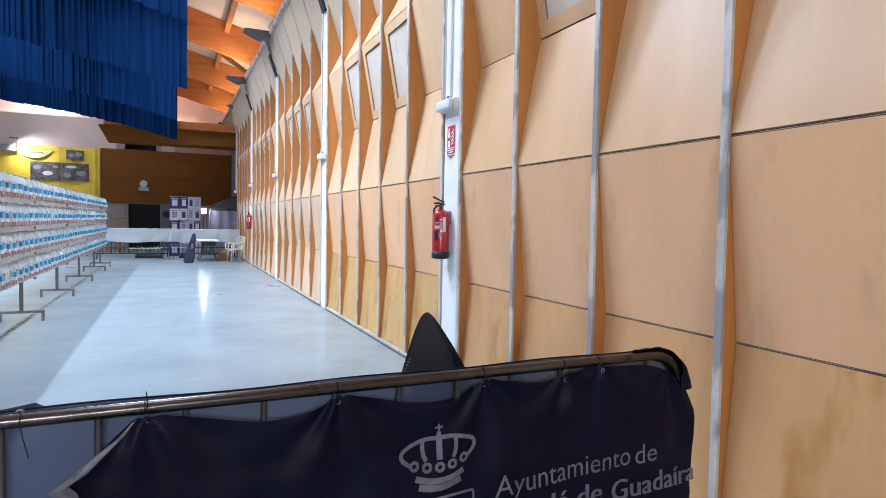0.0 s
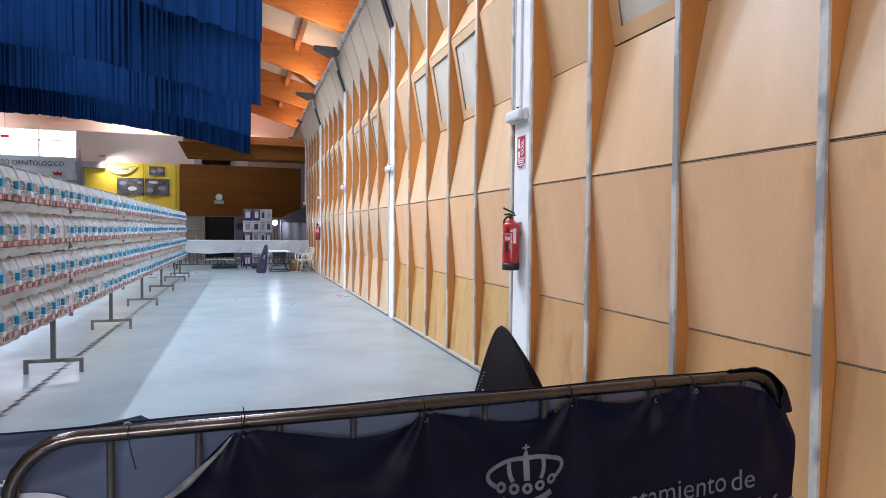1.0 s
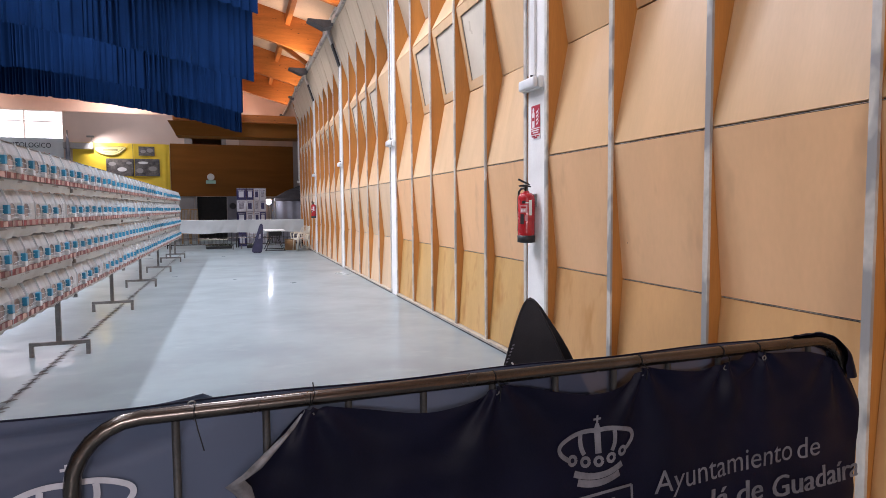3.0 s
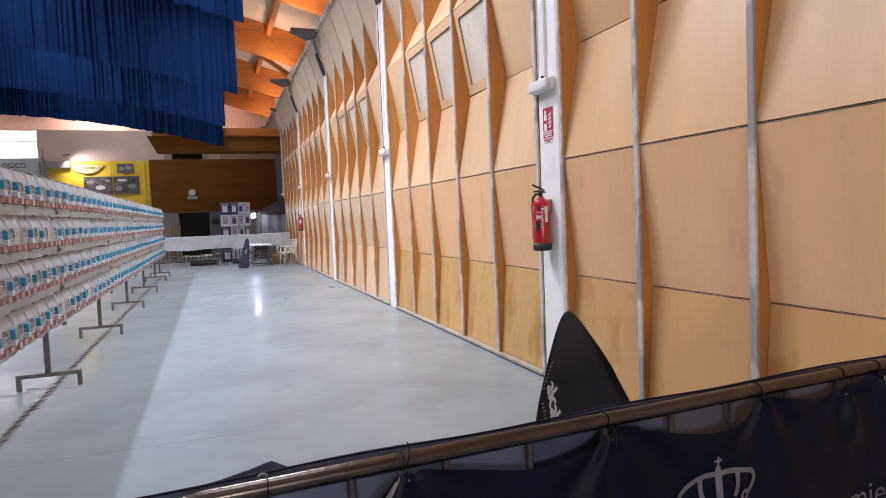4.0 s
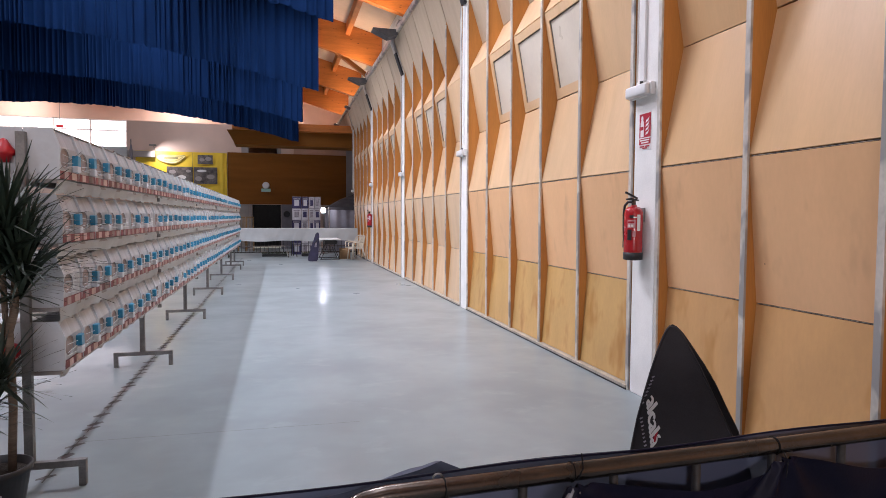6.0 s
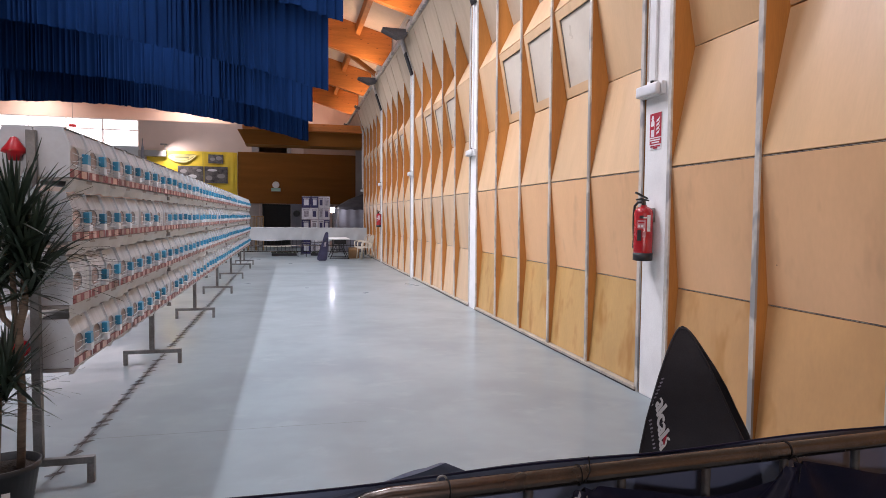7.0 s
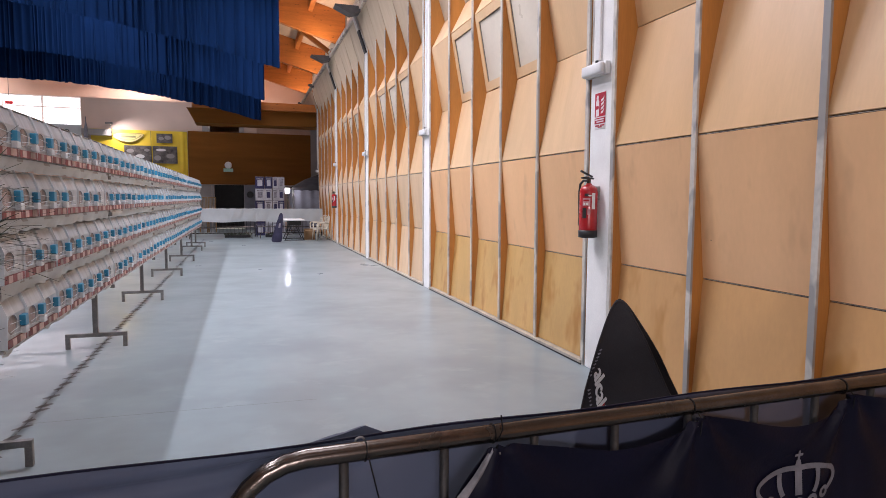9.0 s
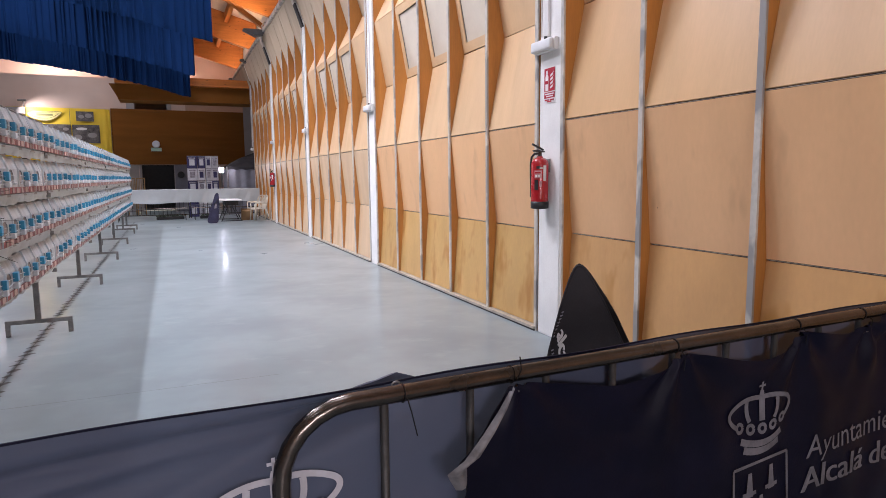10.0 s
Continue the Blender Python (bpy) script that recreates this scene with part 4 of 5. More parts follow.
M_CYAN = mat("drinker_blue", (0.02, 0.25, 0.43), 0.3, vary=0.1, scale=9, fine=50, island=0.2)
M_TRAY = mat("tray_red", (0.2, 0.032, 0.036), 0.5, vary=0.25, scale=14, fine=60, island=0.25)
M_CARDP = mat("show_card", (0.5, 0.36, 0.33), 0.7, vary=0.15, scale=14, fine=60, island=0.4)
CW, CD, CH, HOOD = 0.3365, 0.172, 0.28, 0.186


def cage_meshes():
    w = CW / 2 - 0.004
    out = {}
    bm = bmesh.new()
    # front with an oval opening
    n, cy, cz, ry, rz, zb = 24, -0.055, 0.125, 0.082, 0.058, 0.002
    ring = [bm.verts.new((CD, cy + ry * math.cos(2 * math.pi * k / n), cz + rz * math.sin(2 * math.pi * k / n))) for k in range(n)]
    inner = [bm.verts.new((CD - 0.007, v.co.y, v.co.z)) for v in ring]
    cor = [bm.verts.new((CD, y, z)) for y, z in ((w, HOOD), (-w, HOOD), (-w, zb), (w, zb))]
    q = n // 4
    for c in range(4):
        for k in range(q):
            i = c * q + k
            bm.faces.new((ring[i], cor[c], ring[(i + 1) % n]))
        bm.faces.new((ring[(c + 1) * q % n], cor[c], cor[(c + 1) % 4]))
    for k in range(n):
        bm.faces.new((ring[k], ring[(k + 1) % n], inner[(k + 1) % n], inner[k]))
    back = [bm.verts.new((0, y, z)) for y, z in ((w, CH), (-w, CH), (-w, zb), (w, zb))]
    brow = [bm.verts.new((0.136, y, CH)) for y in (w, -w)]
    bm.faces.new((cor[0], cor[1], brow[1], brow[0]))
    bm.faces.new((brow[0], brow[1], back[1], back[0]))
    bm.faces.new(back)
    bm.faces.new((cor[2], cor[3], back[3], back[2]))
    bmesh.ops.recalc_face_normals(bm, faces=bm.faces[:])
    out["body"] = (bm, M_CAGE, (0, 0, 0))
    e = 0.006
    side = [(0.0, 0.0), (CD + e, 0.0), (CD + 2 * e, HOOD), (0.136 + 2 * e, CH + e), (0.0, CH + e)]
    out["side_panel"] = (prism(side, 1, -CW / 2 + 0.0005, -CW / 2 + 0.005), M_CAGEW, (0, 0, 0))
    out["side_panel_b"] = (prism(side, 1, CW / 2 - 0.005, CW / 2 - 0.0005), M_CAGEW, (0, 0, 0))
    bm = bmesh.new()
    bm.faces.new([bm.verts.new((CD - 0.007, cy + ry * math.cos(2 * math.pi * k / n), cz + rz * math.sin(2 * math.pi * k / n))) for k in range(n)])
    out["opening"] = (bm, M_HOLE, (0, 0, 0))
    bm = bmesh.new()
    for z0, z1 in ((0.095, 0.105), (0.078, 0.07), (0.143, 0.132)):
        cyl((CD + 0.012, -0.13, z0), (CD + 0.012, 0.05, z1), 0.0017, seg=6, bm=bm)
    cyl((CD - 0.005, -0.045, 0.075), (CD + 0.04, -0.045, 0.082), 0.0018, seg=6, bm=bm)
    out["perch"] = (bm, M_CAGEW, (0, 0, 0))
    out["drinker"] = (box((CD, 0.066, 0.094), (CD + 0.034, 0.122, 0.16), 0.004), M_CYAN, (0, 0, 0))
    out["drinker_cup"] = (box((CD, 0.064, 0.052), (CD + 0.034, 0.124, 0.0935), 0.004), M_CAGEW, (0, 0, 0))
    out["tray"] = (box((CD, -w, 0.003), (CD + 0.008, w, 0.05), 0.002), M_TRAY, (0, 0, 0))
    out["card"] = (box((CD + 0.008, -0.10, 0.006), (CD + 0.0105, -0.035, 0.047)), M_CARDP, (0, 0, 0))
    out["card_b"] = (box((CD + 0.008, 0.035, 0.006), (CD + 0.0105, 0.125, 0.047)), M_CARDP, (0, 0, 0))
    meshes = {}
    for k, (b, m, _) in out.items():
        me = bpy.data.meshes.new(k.replace("_b", ""))
        b.to_mesh(me), b.free()
        me.materials.append(m)
        meshes[k] = me
    return meshes


CAGE = cage_meshes()
CAP = bpy.data.meshes.new("cap")
_bm = box((0.0, -CW / 2 + 0.006, CH + 0.001), (0.142, CW / 2 - 0.006, CH + 0.009), 0.002)
_bm.to_mesh(CAP), _bm.free()
CAP.materials.append(M_STEEL)
RACK_X, RACK_Y0, N_CAGE = -4.475, -0.575, 49
ROWS = [0.672, 1.04, 1.409, 1.777]
rng = random.Random(21)


def cage(m):
    t = new("bird_cage")
    t.matrix_basis = m
    tagged(t, "white plastic show cage with a blue drinker on the rack", "cage", "show cages on the rack")
    bare = rng.random() < 0.09
    for k, me in CAGE.items():
        if bare and k.startswith("drinker"):
            continue
        o = new("side_panel" if k.startswith("side") else "card" if k.startswith("card") else k, me)
        o.parent = t
        if k == "drinker":
            o.matrix_basis = pose(0, rng.uniform(-0.008, 0.008), rng.uniform(-0.003, 0.01), rng.uniform(-5, 5), 0, 0)
        if k.startswith("card"):
            o.location = (0, rng.uniform(-0.012, 0.012), 0)
    return t


rest_v, rest_f = [], []
for z in ROWS:
    for i in range(N_CAGE):
        y = RACK_Y0 + CW * (i + 0.5)
        jit = rng.uniform(-0.004, 0.004)
        c = cage(pose(RACK_X + 0.005 + jit, y, z, 0, 0, rng.uniform(-0.6, 0.6)))
        if z == ROWS[-1]:
            new("cap", CAP).parent = c
        if i < 23:
            cage(pose(RACK_X - 0.005, y, z, 0, 0, 180))
        else:
            me, m, o = CAGE["body"], pose(RACK_X - 0.005, y, z, 0, 0, 180), len(rest_v)
            rest_v += [m @ v.co for v in me.vertices]
            rest_f += [[o + k for k in f.vertices] for f in me.polygons]
me = bpy.data.meshes.new("cage_row_behind")
me.from_pydata(rest_v, [], rest_f)
me.materials.append(M_CAGE)
tagged(new("cage_row_behind", me), "white plastic show cages on the hidden rack side", "cages", kind="stuff")

rack = thing("cage_rack", (RACK_X, 0, 0), 0, "long grey steel rack with white shelves for show cages", "rack")
POSTS = [-0.602 + 3.006 * k for k in range(6)] + [RACK_Y0 + CW * N_CAGE + 0.03]
for y in POSTS:
    po = part("post", box((-0.024, y - 0.02, 0.155), (0.024, y + 0.02, 2.035), 0.003), M_STEEL, rack)
    ft = part("foot", box((-0.275, y - 0.02, 0.115), (0.29, y + 0.02, 0.155), 0.003), M_STEEL, po)
    part("foot_leg", box((-0.275, y - 0.019, 0.0), (-0.235, y + 0.019, 0.115), 0.003), M_STEEL, po)
    part("foot_leg", box((0.25, y - 0.019, 0.0), (0.29, y + 0.019, 0.115), 0.003), M_STEEL, po)
for z in ROWS:
    for a, b in zip(POSTS, POSTS[1:]):
        part("shelf", box((-0.165, a + 0.02, z - 0.022), (0.165, b - 0.02, z - 0.003)), M_GREYWALL, rack)
        sf = part("shelf_edge", sheet(70, 3, lambda u, v: (0.168 + 0.004 * math.sin(u * 37 + a) + (0.01 * math.sin(u * 97 + 5 * z + 3 * v) + 0.006 * math.sin(u * 53)) * v - 0.012 * v * v, a + 0.02 + (b - a - 0.04) * u, z - 0.003 - ((0.076 if z > 0.8 else 0.026) + 0.012 * noise.noise((u * 9, z * 5, a)) + 0.006 * math.sin(u * 71 + z)) * v)), M_SHEET, rack, "crinkled white plastic edging", smooth=True)
    for y in POSTS[1:-1]:
        part("bracket", box((0.15, y - 0.015, z - 0.06), (0.19, y + 0.015, z - 0.024), 0.002), M_STEEL, rack)

M_REDP = mat("red_plastic", (0.50, 0.012, 0.02), 0.35, vary=0.1, scale=9, fine=50)
for z, kind_ in ((1.863, 0), (0.752, 1)):
    rp = thing("red_bell_cup", (RACK_X - 0.085, RACK_Y0 - 0.03, z), 0, "red plastic cup hung on the end cage by a cord", "cup", "red cups")
    if kind_ == 0:
        part("bell", lathe([(0.03, 0.0), (0.04, 0.035), (0.063, 0.045), (0.06, 0.06), (0.035, 0.095), (0.018, 0.125), (0.006, 0.132)], 20), M_REDP, rp, smooth=True)
    else:
        part("bell", lathe([(0.01, 0.0), (0.04, 0.012), (0.06, 0.04), (0.06, 0.06), (0.04, 0.088), (0.012, 0.1)], 20), M_REDP, rp, smooth=True)
    part("cord", tube([(-0.06, 0.0, 0.055), (0.0, -0.065, 0.05), (0.062, 0.0, 0.06), (0.08, 0.02, 0.09)], 0.003, 6), M_CARD, rp)

# joint in the floor under the rack, with its ragged marks
M_JOINT = mat("joint_filler", (0.10, 0.095, 0.095), 0.6, vary=0.2, scale=20, fine=90)
jm = bmesh.new()
y = -0.45
while y < 19.5:
    x = -4.445 + rng.uniform(-0.01, 0.01)
    a, l = rng.uniform(0.3, 0.9), rng.uniform(0.04, 0.075)
    c, si, h = math.cos(a) * l, math.sin(a) * l, rng.uniform(0.018, 0.034)
    jm.faces.new([jm.verts.new((x + px * c - py * si * h / l, y + px * si + py * h, 0.002)) for px, py in ((-1, -0.5), (-0.2, -1), (1, -0.4), (0.9, 0.6), (0.1, 1), (-0.9, 0.4))])
    jm.faces.new([jm.verts.new((-4.445 + dx, y + dy, 0.0015)) for dx, dy in ((-0.004, -0.08), (0.004, -0.08), (0.004, 0.08), (-0.004, 0.08))])
    y += rng.uniform(0.1, 0.22)
tagged(part("floor_joint", jm, M_JOINT), "ragged dark filled joint along the floor", "joint", kind="stuff")
hm = bmesh.new()
prev = None
for k in range(60):
    x = -4.45 + 1.95 * k / 59
    yy = 0.15 - 0.035 * k / 59 + 0.004 * noise.noise((x * 6, 0, 0))
    a, b = hm.verts.new((x, yy - 0.0018, 0.0015)), hm.verts.new((x, yy + 0.0018, 0.0015))
    if prev:
        hm.faces.new((prev[0], a, b, prev[1]))
    prev = (a, b)
tagged(part("floor_crack", hm, M_JOINT), "fine hairline crack across the floor", "crack", kind="stuff")

# ---------------------------------------------------------------- potted plant by the rack
M_TRUNK = mat("trunk_bark", (0.17, 0.125, 0.09), 0.8, vary=0.25, scale=6, fine=40, stretch=(1, 1, 5), bump=0.3)
M_SOIL = mat("soil", (0.03, 0.022, 0.016), 0.95, vary=0.3, scale=20, fine=90, bump=0.6)
plant = thing("potted_dracaena", (-4.49, -1.02, 0), 0, "tall spiky dracaena in a black plastic pot", "plant")
pot = part("pot", lathe([(0.11, 0.0), (0.115, 0.01), (0.158, 0.27), (0.168, 0.272), (0.17, 0.30), (0.156, 0.302), (0.152, 0.262)], 32), M_DARK, plant, smooth=True)
part("soil", lathe([(0.15, 0.262), (0.1, 0.272), (0.03, 0.28)], 24), M_SOIL, plant)
part("pot_label", sheet(4, 1, lambda u, v: (0.148 * math.cos(radians(-72 + 14 * u)), 0.148 * math.sin(radians(-72 + 14 * u)), 0.165 + 0.03 * v)), M_SIGNW, pot, "small white price label")
rng = random.Random(33)


def head(c, n, length, up):
    bm = bmesh.new()
    for k in range(n):
        a = rng.uniform(0, 2 * math.pi)
        el = rng.uniform(-0.25, 1.25) if k % 3 else rng.uniform(0.7, 1.5)
        d = Vector((math.cos(a) * math.cos(el), math.sin(a) * math.cos(el), math.sin(el)))
        side = d.cross(Vector((0, 0, 1))).normalized() if abs(d.z) < 0.98 else Vector((1, 0, 0))
        l, w, droop = length * rng.uniform(0.7, 1.1), rng.uniform(0.007, 0.011), rng.uniform(0.02, 0.16)
        base = Vector(c) + Vector((0, 0, rng.uniform(-up, up)))
        rows = []
        for j in range(6):
            t = j / 5
            p = base + d * l * t - Vector((0, 0, droop * l * t * t * 1.6))
            ww = w * (1 - t) ** 0.6 * (0.6 + 0.8 * min(1, 3 * t)) if j < 5 else 0.0008
            rows.append((bm.verts.new(p - side * ww), bm.verts.new(p + side * ww + Vector((0, 0, 0.002)))))
        for (a0, b0), (a1, b1) in zip(rows, rows[1:]):
            bm.faces.new((a0, b0, b1, a1))
    return bm


M_SPIKE = mat("dracaena_leaf", (0.016, 0.03, 0.02), 0.45, vary=0.25, scale=5, fine=40, color2=(0.03, 0.05, 0.032), island=0.0)
trunks = [[(0.03, 0.0, 0.26), (0.04, 0.01, 0.6), (0.035, 0.0, 0.98), (0.06, 0.0, 1.08), (0.075, 0.0, 1.3)],
          [(0.035, 0.0, 0.98), (0.02, 0.0, 1.06), (0.015, -0.01, 1.45)],
          [(0.035, 0.0, 0.96), (-0.03, 0.0, 1.04), (-0.07, 0.02, 1.2)],
          [(-0.02, -0.02, 0.26), (0.0, -0.02, 0.64)], [(-0.08, 0.02, 0.26), (-0.07, 0.03, 0.52)]]
trunks = [[(x + (0.05 if k < 3 else 0.0), y, z) for x, y, z in pts] for k, pts in enumerate(trunks)]
for i, pts in enumerate(trunks):
    part("trunk", tube(pts, 0.02 if i == 0 else 0.014, 10), M_TRUNK, plant, smooth=True)
for c, n, l, up in (((0.085, -0.01, 1.45), 200, 0.46, 0.12), ((0.14, 0.0, 1.26), 200, 0.44, 0.12), ((-0.02, 0.02, 1.22), 130, 0.38, 0.08), ((0.03, -0.02, 0.7), 130, 0.36, 0.08), ((-0.06, 0.03, 0.57), 90, 0.3, 0.06)):
    part("crown", head(c, n, l, up), M_SPIKE, plant)

# ---------------------------------------------------------------- pop-up advertising sign
pop = thing("pop_up_sign", (-0.962, -1.59, 0), -34, "black fabric pop-up sign standing on the floor", "sign")


LEFT_EDGE = [(0.0, -0.026), (0.03, -0.045), (0.14, -0.083), (0.27, -0.12), (0.4, -0.152), (0.53, -0.183), (0.69, -0.21), (1.0, -0.245)]
RIGHT_EDGE = [(0.0, 0.006), (0.03, 0.03), (0.11, 0.072), (0.23, 0.137), (0.345, 0.19), (0.46, 0.242), (0.59, 0.305), (0.8, 0.37), (1.0, 0.41)]


def lerp(tab, t):
    for (a, x), (b, y) in zip(tab, tab[1:]):
        if t <= b:
            k = (t - a) / (b - a)
            return x + (y - x) * k
    return tab[-1][1]


def face(sgn):
    def f(u, v):
        t = 1 - v
        z = 0.982 * v - 0.012 * (2 * u - 1) ** 2 * max(0.0, 1 - 12 * t)
        x0, x1 = lerp(LEFT_EDGE, t), lerp(RIGHT_EDGE, t)
        return x0 + (x1 - x0) * u + (0.0 if sgn < 0 else 0.035 * min(1, 3 * t)), sgn * (0.012 + 0.12 * t ** 1.1) + 0.012 * math.sin(5 * u) * t, z
    return f


for sgn in (-1, 1):
    fp_ = part("fabric_panel", sheet(20, 40, face(sgn)), M_BLACK, pop, smooth=True)
    edge = [face(sgn)(0, k / 40) for k in range(41)] + [face(sgn)(1, 1 - k / 40) for k in range(41)]
    part("edge_rod", tube([(p[0], p[1], max(p[2], 0.006)) for p in edge], 0.006, 8), M_BLACK, fp_, smooth=True)


def on_face(u, v, off=0.004):
    p = face(-1)(u, v)
    return Vector((p[0], p[1] - off, p[2]))


def stroke(u0, v0, u1, v1, w):
    bm = bmesh.new()
    q = [on_face(u0, v0), on_face(u1, v1)]
    d = (q[1] - q[0]).normalized()
    n = d.cross(Vector((0, 1, 0))).normalized() * w
    bm.faces.new([bm.verts.new(p) for p in (q[0] - n, q[0] + n, q[1] + n * 0.7, q[1] - n * 0.7)])
    return bm


def along(x, z):
    t = 1 - z / 0.982
    x0, x1 = lerp(LEFT_EDGE, t), lerp(RIGHT_EDGE, t)
    return (x - x0) / (x1 - x0), z / 0.982


def printed(body, x0, z0, run, rise, material, name, label=""):
    """Slanted script along the sign's edge, laid on its curved face."""
    bm = text_mesh(body, 1.0, 1.0)
    for v in bm.verts:
        s_, h_ = v.co.x, v.co.z
        v.co = on_face(*along(x0 + run[0] * s_ + rise[0] * h_, z0 + run[1] * s_ + rise[1] * h_), 0.004)
    part(name, bm, material, pop, label)


for k in range(3):
    printed("alcal\u00e1", -0.141 + 0.003 * k, 0.552 - 0.004 * k, (0.03, -0.255), (0.05, 0.066), M_SIGNW, "lettering", "white slanted lettering")
part("accent", stroke(*along(-0.095, 0.335), *along(-0.078, 0.40), 0.008), M_REDSIGN, pop, "red accent stroke")
rng = random.Random(5)
for k in range(19):
    z = 0.685 - 0.021 * k
    x = lerp([(0.0, -0.112), (0.35, -0.162), (0.6, -0.172), (1.0, -0.145)], k / 18)
    if k not in (8, 9, 10):
        part("text_bar", stroke(*along(x, z), *along(x + rng.uniform(0.008, 0.016), z + 0.009), 0.005), M_CARTG, pop)

# ---------------------------------------------------------------- near crowd barrier with its banners
TH = math.degrees(math.atan(0.038))
M_BAR = Matrix.Translation((-2.806, -3.449, 0)) @ pose(0, 0, 0, 0, 0, TH)
nb = thing("crowd_barrier", (0, 0, 0), 0, "galvanised steel crowd barrier with rounded corners", "barrier", "near barrier")
nb.matrix_basis = M_BAR @ Matrix.Translation((-0.241, 0, 0))
barrier_parts(nb, 2.44, 1.0615, 12, 0.0185, 0.216, 0.2045)

M_MESHB = bpy.data.materials.new("translucent_mesh_banner")
M_MESHB.use_nodes = True
_n, _l = M_MESHB.node_tree.nodes, M_MESHB.node_tree.links
_b, _t, _mx = _n["Principled BSDF"], _n.new("ShaderNodeBsdfTransparent"), _n.new("ShaderNodeMixShader")
_b.inputs["Base Color"].default_value, _b.inputs["Roughness"].default_value = (0.046, 0.059, 0.105, 1), 0.7
_t.inputs[0].default_value = (0.62, 0.64, 0.8, 1)
_mx.inputs[0].default_value = 0.9
_l.new(_t.outputs[0], _mx.inputs[1]), _l.new(_b.outputs[0], _mx.inputs[2])
_l.new(_mx.outputs[0], _n["Material Output"].inputs[0])

bb = thing("mesh_banner", (0, 0, 0), 0, "translucent dark blue mesh banner tied behind the barrier", "banner")
bb.matrix_basis = M_BAR @ Matrix.Translation((0, 0, 0.0015))


def back(u, v):
    x = -1.7 + 3.885 * u
    top = 1.078 - (0.145 - math.sqrt(0.145 ** 2 - min(0.14, max(0.0, x - 2.054)) ** 2))
    fold = sum(0.034 * math.exp(-((v - 0.03 + q * x) / wd) ** 2) for q, wd in ((0.07, 0.018), (0.2, 0.035), (0.34, 0.03))) if x < 0.05 else 0.0
    return x, 0.03 + fold + 0.006 * math.sin(x * 6) + 0.008 * math.sin(x * 3.1 + 4 * v) * v, top + 0.003 * math.sin(x * 9) - (top - 0.128) * v


part("cloth", sheet(150, 70, back), M_MESHB, bb, smooth=True)
part("hem", tube([(-1.7 + 3.81 * k / 60, 0.026, 1.078 + 0.003 * math.sin((-1.7 + 3.81 * k / 60) * 9)) for k in range(61)], 0.0026, 6), M_NAVY, bb)

fbn = thing("navy_banner", (0, 0, 0), 0, "creased dark navy banner with a pale crown and lettering", "banner")
fbn.matrix_basis = M_BAR @ Matrix.Translation((0, 0, 0.0025))
TIES = [0.285, 0.796, 1.293, 1.619, 1.776]
EDGE = [(0.0, 0.255), (0.135, 0.105), (0.215, 0.15), (0.45, 0.125), (1.0, 0.1)]


def top_z(s):
    ks = [0.25] + TIES + [2.2]
    zs = [1.036, 1.042, 1.042, 1.044, 1.03, 1.05, 0.935]
    sag = [0.0, 0.05, 0.06, 0.02, -0.004, -0.042]
    for k in range(6):
        if s <= ks[k + 1]:
            t = max(0.0, (s - ks[k]) / (ks[k + 1] - ks[k]))
            return zs[k] + (zs[k + 1] - zs[k]) * t - sag[k] * math.sin(math.pi * t ** 1.6)
    return 0.935 - 0.9 * (s - 2.2)


def cloth_y(x, z):
    """Depth of the creased banner at a place on it."""
    zt = top_z(x)
    v = (zt - z) / (zt - 0.09)
    fold = 0.0
    for k, s in enumerate(TIES + [2.1]):
        dx, dz = x - s, zt - z
        rad = math.hypot(dx, dz) + 0.03
        fold += 0.014 * math.sin(7 * math.atan2(dx, dz + 0.02) + k) * math.exp(-rad * 4.5)
    fold += 0.006 * noise.noise((x * 3.0, z * 9.0, 2.0)) + 0.004 * noise.noise((x * 8.0 + z * 5, z * 14.0, 7.0))
    wav = 0.005 * math.sin(x * 11 + 2 * z) * min(1, 2.5 * v) + 0.0025 * math.sin(x * 29 - 5 * z)
    return min(-0.012, -0.024 + fold + wav)


def front(u, v):
    xl = lerp(EDGE, v)
    xr = 2.205 + 0.045 * min(1, 14 * v) + 0.006 * math.sin(9 * v)
    x = xl + (xr - xl) * u
    zt = top_z(x)
    z = zt + (0.09 - zt) * v
    curl = 0.05 * math.exp(-u * 40) * math.exp(-((v - 0.12) / 0.1) ** 2)
    return x, cloth_y(x, z) - curl, z


part("cloth", sheet(220, 70, front), M_NAVY, fbn, smooth=True)
for s_ in TIES:
    zc = top_z(s_) - 0.018
    part("eyelet", tube([(s_ + 0.007 * math.cos(a), cloth_y(s_, zc) - 0.003, zc + 0.007 * math.sin(a)) for a in (2 * math.pi * k / 16 for k in range(17))], 0.0018, 6), M_STEEL, fbn, "small metal eyelet")
hem = [(0.258, -0.036, 1.036), (0.235, -0.05, 1.0), (0.195, -0.075, 0.965), (0.15, -0.09, 0.927), (0.112, -0.085, 0.902), (0.13, -0.06, 0.874), (0.152, -0.045, 0.84)]
part("hem_fold", sheet(6, 3, lambda u, v: (hem[round(u * 6)][0] - 0.034 * min(1, 2.5 * u) + (0.01 + 0.034 * min(1, 2.2 * u) * (1 - 0.5 * max(0, u - 0.8) / 0.2)) * v, hem[round(u * 6)][1] - 0.004 - 0.014 * math.sin(math.pi * v), hem[round(u * 6)][2] + 0.01 * v)), mat("hem_lining", (0.15, 0.145, 0.155), 0.5, vary=0.3, scale=20, fine=90), fbn, "pale turned-back hem", smooth=True)


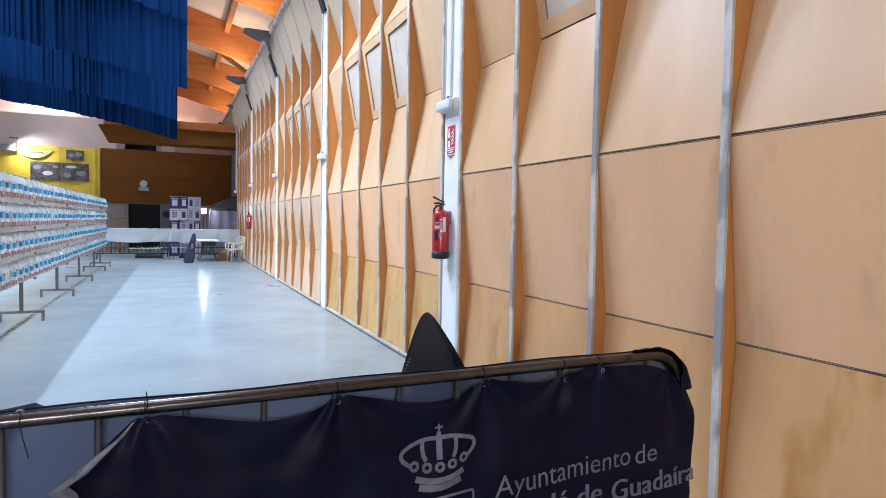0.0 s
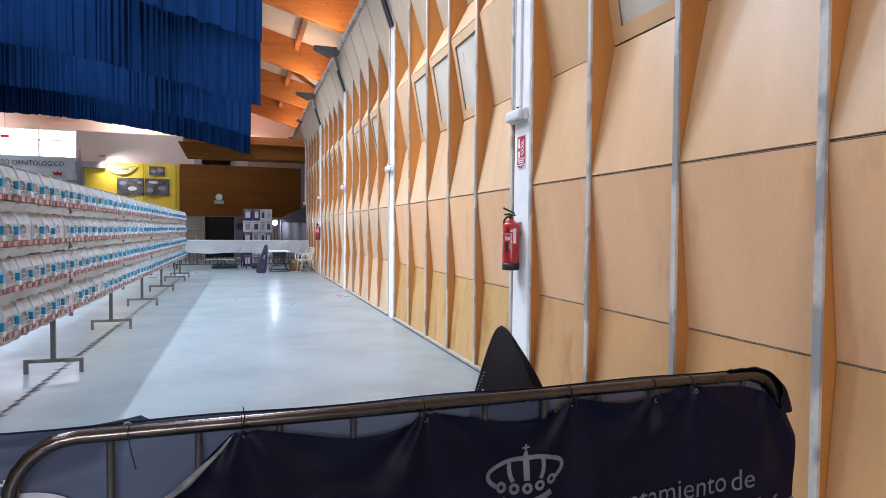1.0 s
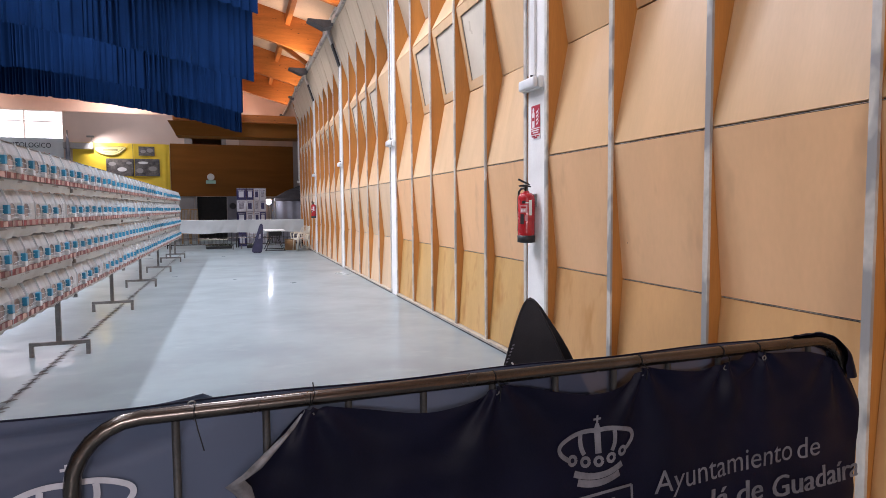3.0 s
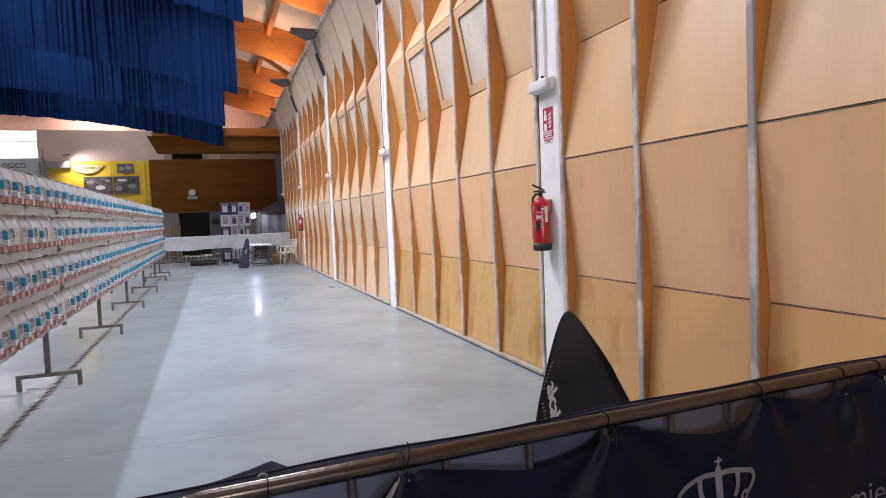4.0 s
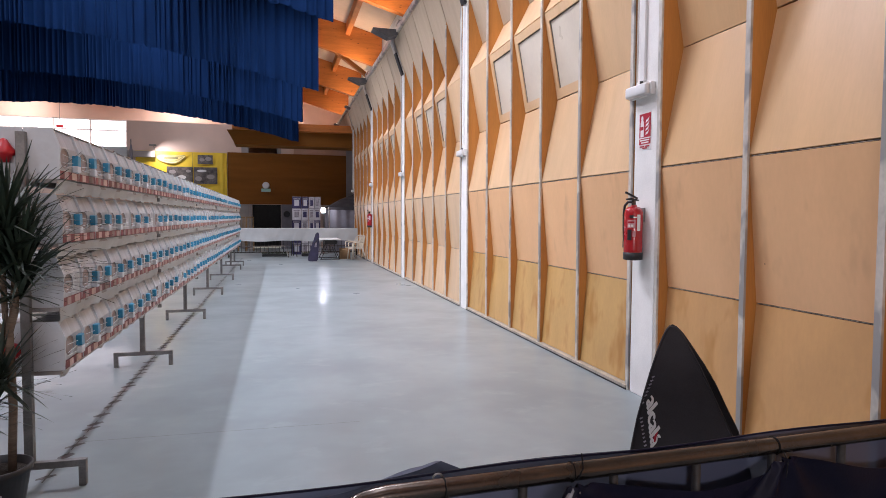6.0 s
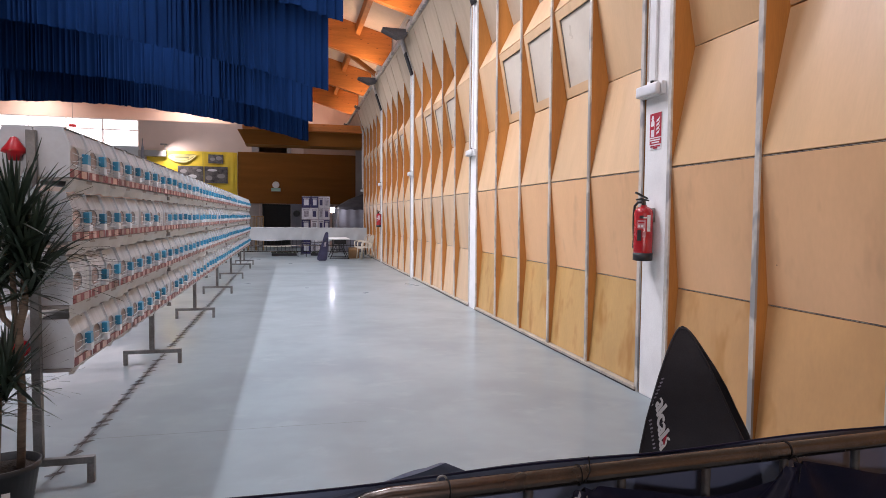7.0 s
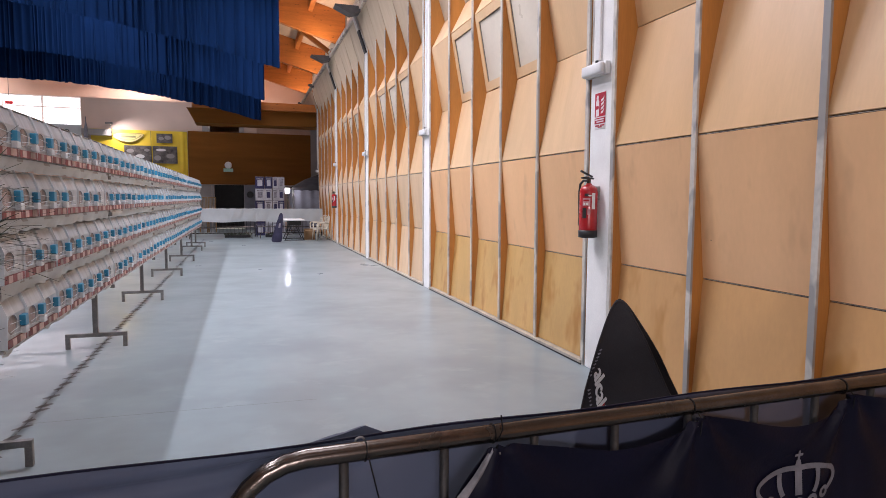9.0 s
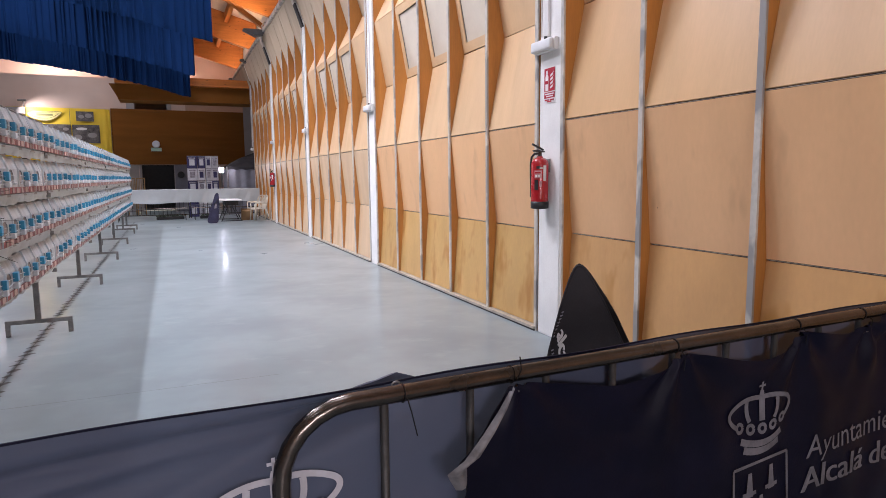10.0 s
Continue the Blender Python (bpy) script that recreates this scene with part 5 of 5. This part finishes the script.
def bunch(u, v):
    """Loose end of the mesh banner, bunched round the back and end of the rail's corner."""
    a = radians(-62 + 150 * u)
    c = (2.054 + 0.145 * math.sin(max(0.0, a)) + 0.09 * min(0.0, a), 0.918 + 0.145 * math.cos(max(0.0, a)))
    f = max(0.0, (u - 0.62) / 0.38)
    phi = radians((-15 - 110 * min(1, 1.6 * f)) + (175 + 110 * min(1, 1.6 * f)) * v)
    r = 0.0225 + 0.012 * u + 0.016 * f * (1 - 0.4 * f) + 0.006 * noise.noise((u * 9, v * 5, 3.0))
    r = max(0.0215, r)
    a = max(0.0, a)
    return c[0] + math.sin(a) * r * math.cos(phi), r * math.sin(phi), c[1] + math.cos(a) * r * math.cos(phi)


part("bunched_end", sheet(40, 18, bunch), M_NAVY, bb, "bunched dark end of the mesh", smooth=True)

M_PRINT = mat("pale_print", (0.14, 0.14, 0.165), 0.6, vary=0.2, scale=12, fine=90, bump=0.02)
M_PRINTB = mat("white_print", (0.48, 0.49, 0.55), 0.6, vary=0.1, scale=12, fine=90, bump=0.02)


def ribbon(pts, w, bm, w2=None):
    pts = [Vector((p[0], 0, p[1])) for p in pts]
    prev = None
    for i, p in enumerate(pts):
        d = (pts[min(i + 1, len(pts) - 1)] - pts[max(i - 1, 0)]).normalized()
        n = Vector((-d.z, 0, d.x)) * (w + ((w2 if w2 is not None else w) - w) * i / (len(pts) - 1)) / 2
        a, b = bm.verts.new(p - n), bm.verts.new(p + n)
        if prev:
            bm.faces.new((prev[0], prev[1], b, a))
        prev = (a, b)


def arc(x0, z0, x1, z1, x2, z2, n=10):
    return [((1 - t) ** 2 * x0 + 2 * t * (1 - t) * x1 + t * t * x2, (1 - t) ** 2 * z0 + 2 * t * (1 - t) * z1 + t * t * z2) for t in (k / n for k in range(n + 1))]


def crest(parent, x, z, surf, turn=0.0, ink=None):
    """Plain crown and shield shapes in pale print."""
    m = pose(x, 0, z, 0, -turn, 0)
    ink = ink or M_PRINT

    def lay(name, bm):
        bm.transform(m)
        for v in bm.verts:
            v.co.y = surf(v.co.x, v.co.z) - 0.004
        part(name, bm, ink, parent)
    bm = bmesh.new()
    ribbon(arc(-0.074, 0.01, 0, -0.018, 0.074, 0.01), 0.022, bm)
    ribbon(arc(-0.084, 0.038, 0, 0.0, 0.084, 0.038), 0.02, bm)
    lay("crown_band", bm)
    for k in range(5):
        a = (k - 2) / 2
        c = (a * 0.086, 0.062 + 0.016 * a * a)
        bm = bmesh.new()
        ribbon([(c[0] + 0.0125 * math.cos(t), c[1] + 0.0125 * math.sin(t)) for t in (2 * math.pi * j / 12 for j in range(13))], 0.0105, bm)
        lay("crown_pearl", bm)
    for sx in (-1, 1):
        bm = bmesh.new()
        ribbon([(sx * p, q) for p, q in arc(0.1, 0.082, 0.15, 0.115, 0.118, 0.136)[:-1] + arc(0.118, 0.136, 0.06, 0.166, 0.0, 0.156)], 0.014, bm)
        lay("crown_arch", bm)
        bm = bmesh.new()
        ribbon([(sx * p, q) for p, q in arc(0.045, 0.088, 0.06, 0.115, 0.055, 0.15)], 0.014, bm)
        lay("crown_arch", bm)
    bm = bmesh.new()
    ribbon([(0, 0.086), (0, 0.158)], 0.02, bm)
    lay("crown_stem", bm)
    bm = bmesh.new()
    ribbon([(0, 0.16), (0, 0.178)], 0.02, bm, 0.012)
    ribbon([(0, 0.178), (0, 0.204)], 0.007, bm)
    ribbon([(-0.013, 0.192), (0.013, 0.192)], 0.007, bm)
    lay("crown_cross", bm)
    bm = bmesh.new()
    ribbon([(-0.12, -0.04), (0.12, -0.04)], 0.009, bm)
    ribbon([(-0.12, -0.04), (-0.12, -0.25)] + arc(-0.12, -0.25, -0.1, -0.33, 0, -0.36) + arc(0, -0.36, 0.1, -0.33, 0.12, -0.25) + [(0.12, -0.04)], 0.008, bm)
    for bx, bz in ((-0.05, -0.1), (0.05, -0.1), (0.0, -0.18)):
        ribbon([(bx, bz - 0.04), (bx, bz + 0.035)], 0.03, bm, 0.015)
        ribbon([(bx - 0.028, bz - 0.03), (bx + 0.028, bz - 0.03)], 0.012, bm)
    lay("shield", bm)


crest(fbn, 1.136, 0.714, cloth_y, 3.0)
crest(bb, -0.246, 0.764, lambda x, z: 0.018, 2.0, M_PRINTB)
for body, x, z, w, h, bold in (("Ayuntamiento", 1.333, 0.645, 0.592, 0.075, 0), ("de", 1.948, 0.661, 0.103, 0.075, 0), ("Alcal\u00e1", 1.32, 0.535, 0.322, 0.078, 1), ("de", 1.68, 0.545, 0.11, 0.078, 1), ("Guada\u00edra", 1.84, 0.537, 0.42, 0.078, 1)):
    for k in range(2 if bold else 1):
        bm = text_mesh(body, w, h)
        bm.transform(pose(x + 0.004 + 0.005 * k, 0, z - 0.005, 0, -2.1, 0))
        for v in bm.verts:
            v.co.y = cloth_y(v.co.x, v.co.z) - 0.004 - 0.0005 * k
        part("lettering", bm, M_PRINT, fbn, "pale printed lettering")

M_TIE = mat("black_nylon", (0.006, 0.006, 0.007), 0.5, vary=0.1, scale=20, fine=90, bump=0.0, spec=0.2)
for s, tail in ((0.016, -0.085), (0.285, 0.05), (0.796, -0.06), (1.293, -0.05), (1.619, -0.035), (1.776, -0.02)):
    ct = thing("cable_tie", (0, 0, 0), 0, "black cable tie round the barrier rail", "cable tie", "cable ties")
    ct.matrix_basis = M_BAR @ Matrix.Translation((s, 0, 1.0615))
    part("loop", tube([(0.001 * math.sin(a), 0.0198 * math.cos(a), 0.0198 * math.sin(a)) for a in (2 * math.pi * k / 20 for k in range(21))], 0.0013, 6), M_TIE, ct)
    part("tail", tube([(0.002, -0.026, -0.005), (0.008, -0.034, tail * 0.4), (0.02 if tail < -0.07 else 0.004, -0.034, tail)], 0.0015, 6), M_TIE, ct)
    if tail < -0.07:
        part("eyelet", tube([(-0.005 + 0.009 * math.cos(a), 0.022, 0.012 + 0.007 * math.sin(a)) for a in (2 * math.pi * k / 16 for k in range(17))], 0.0022, 6), M_STEEL, ct)
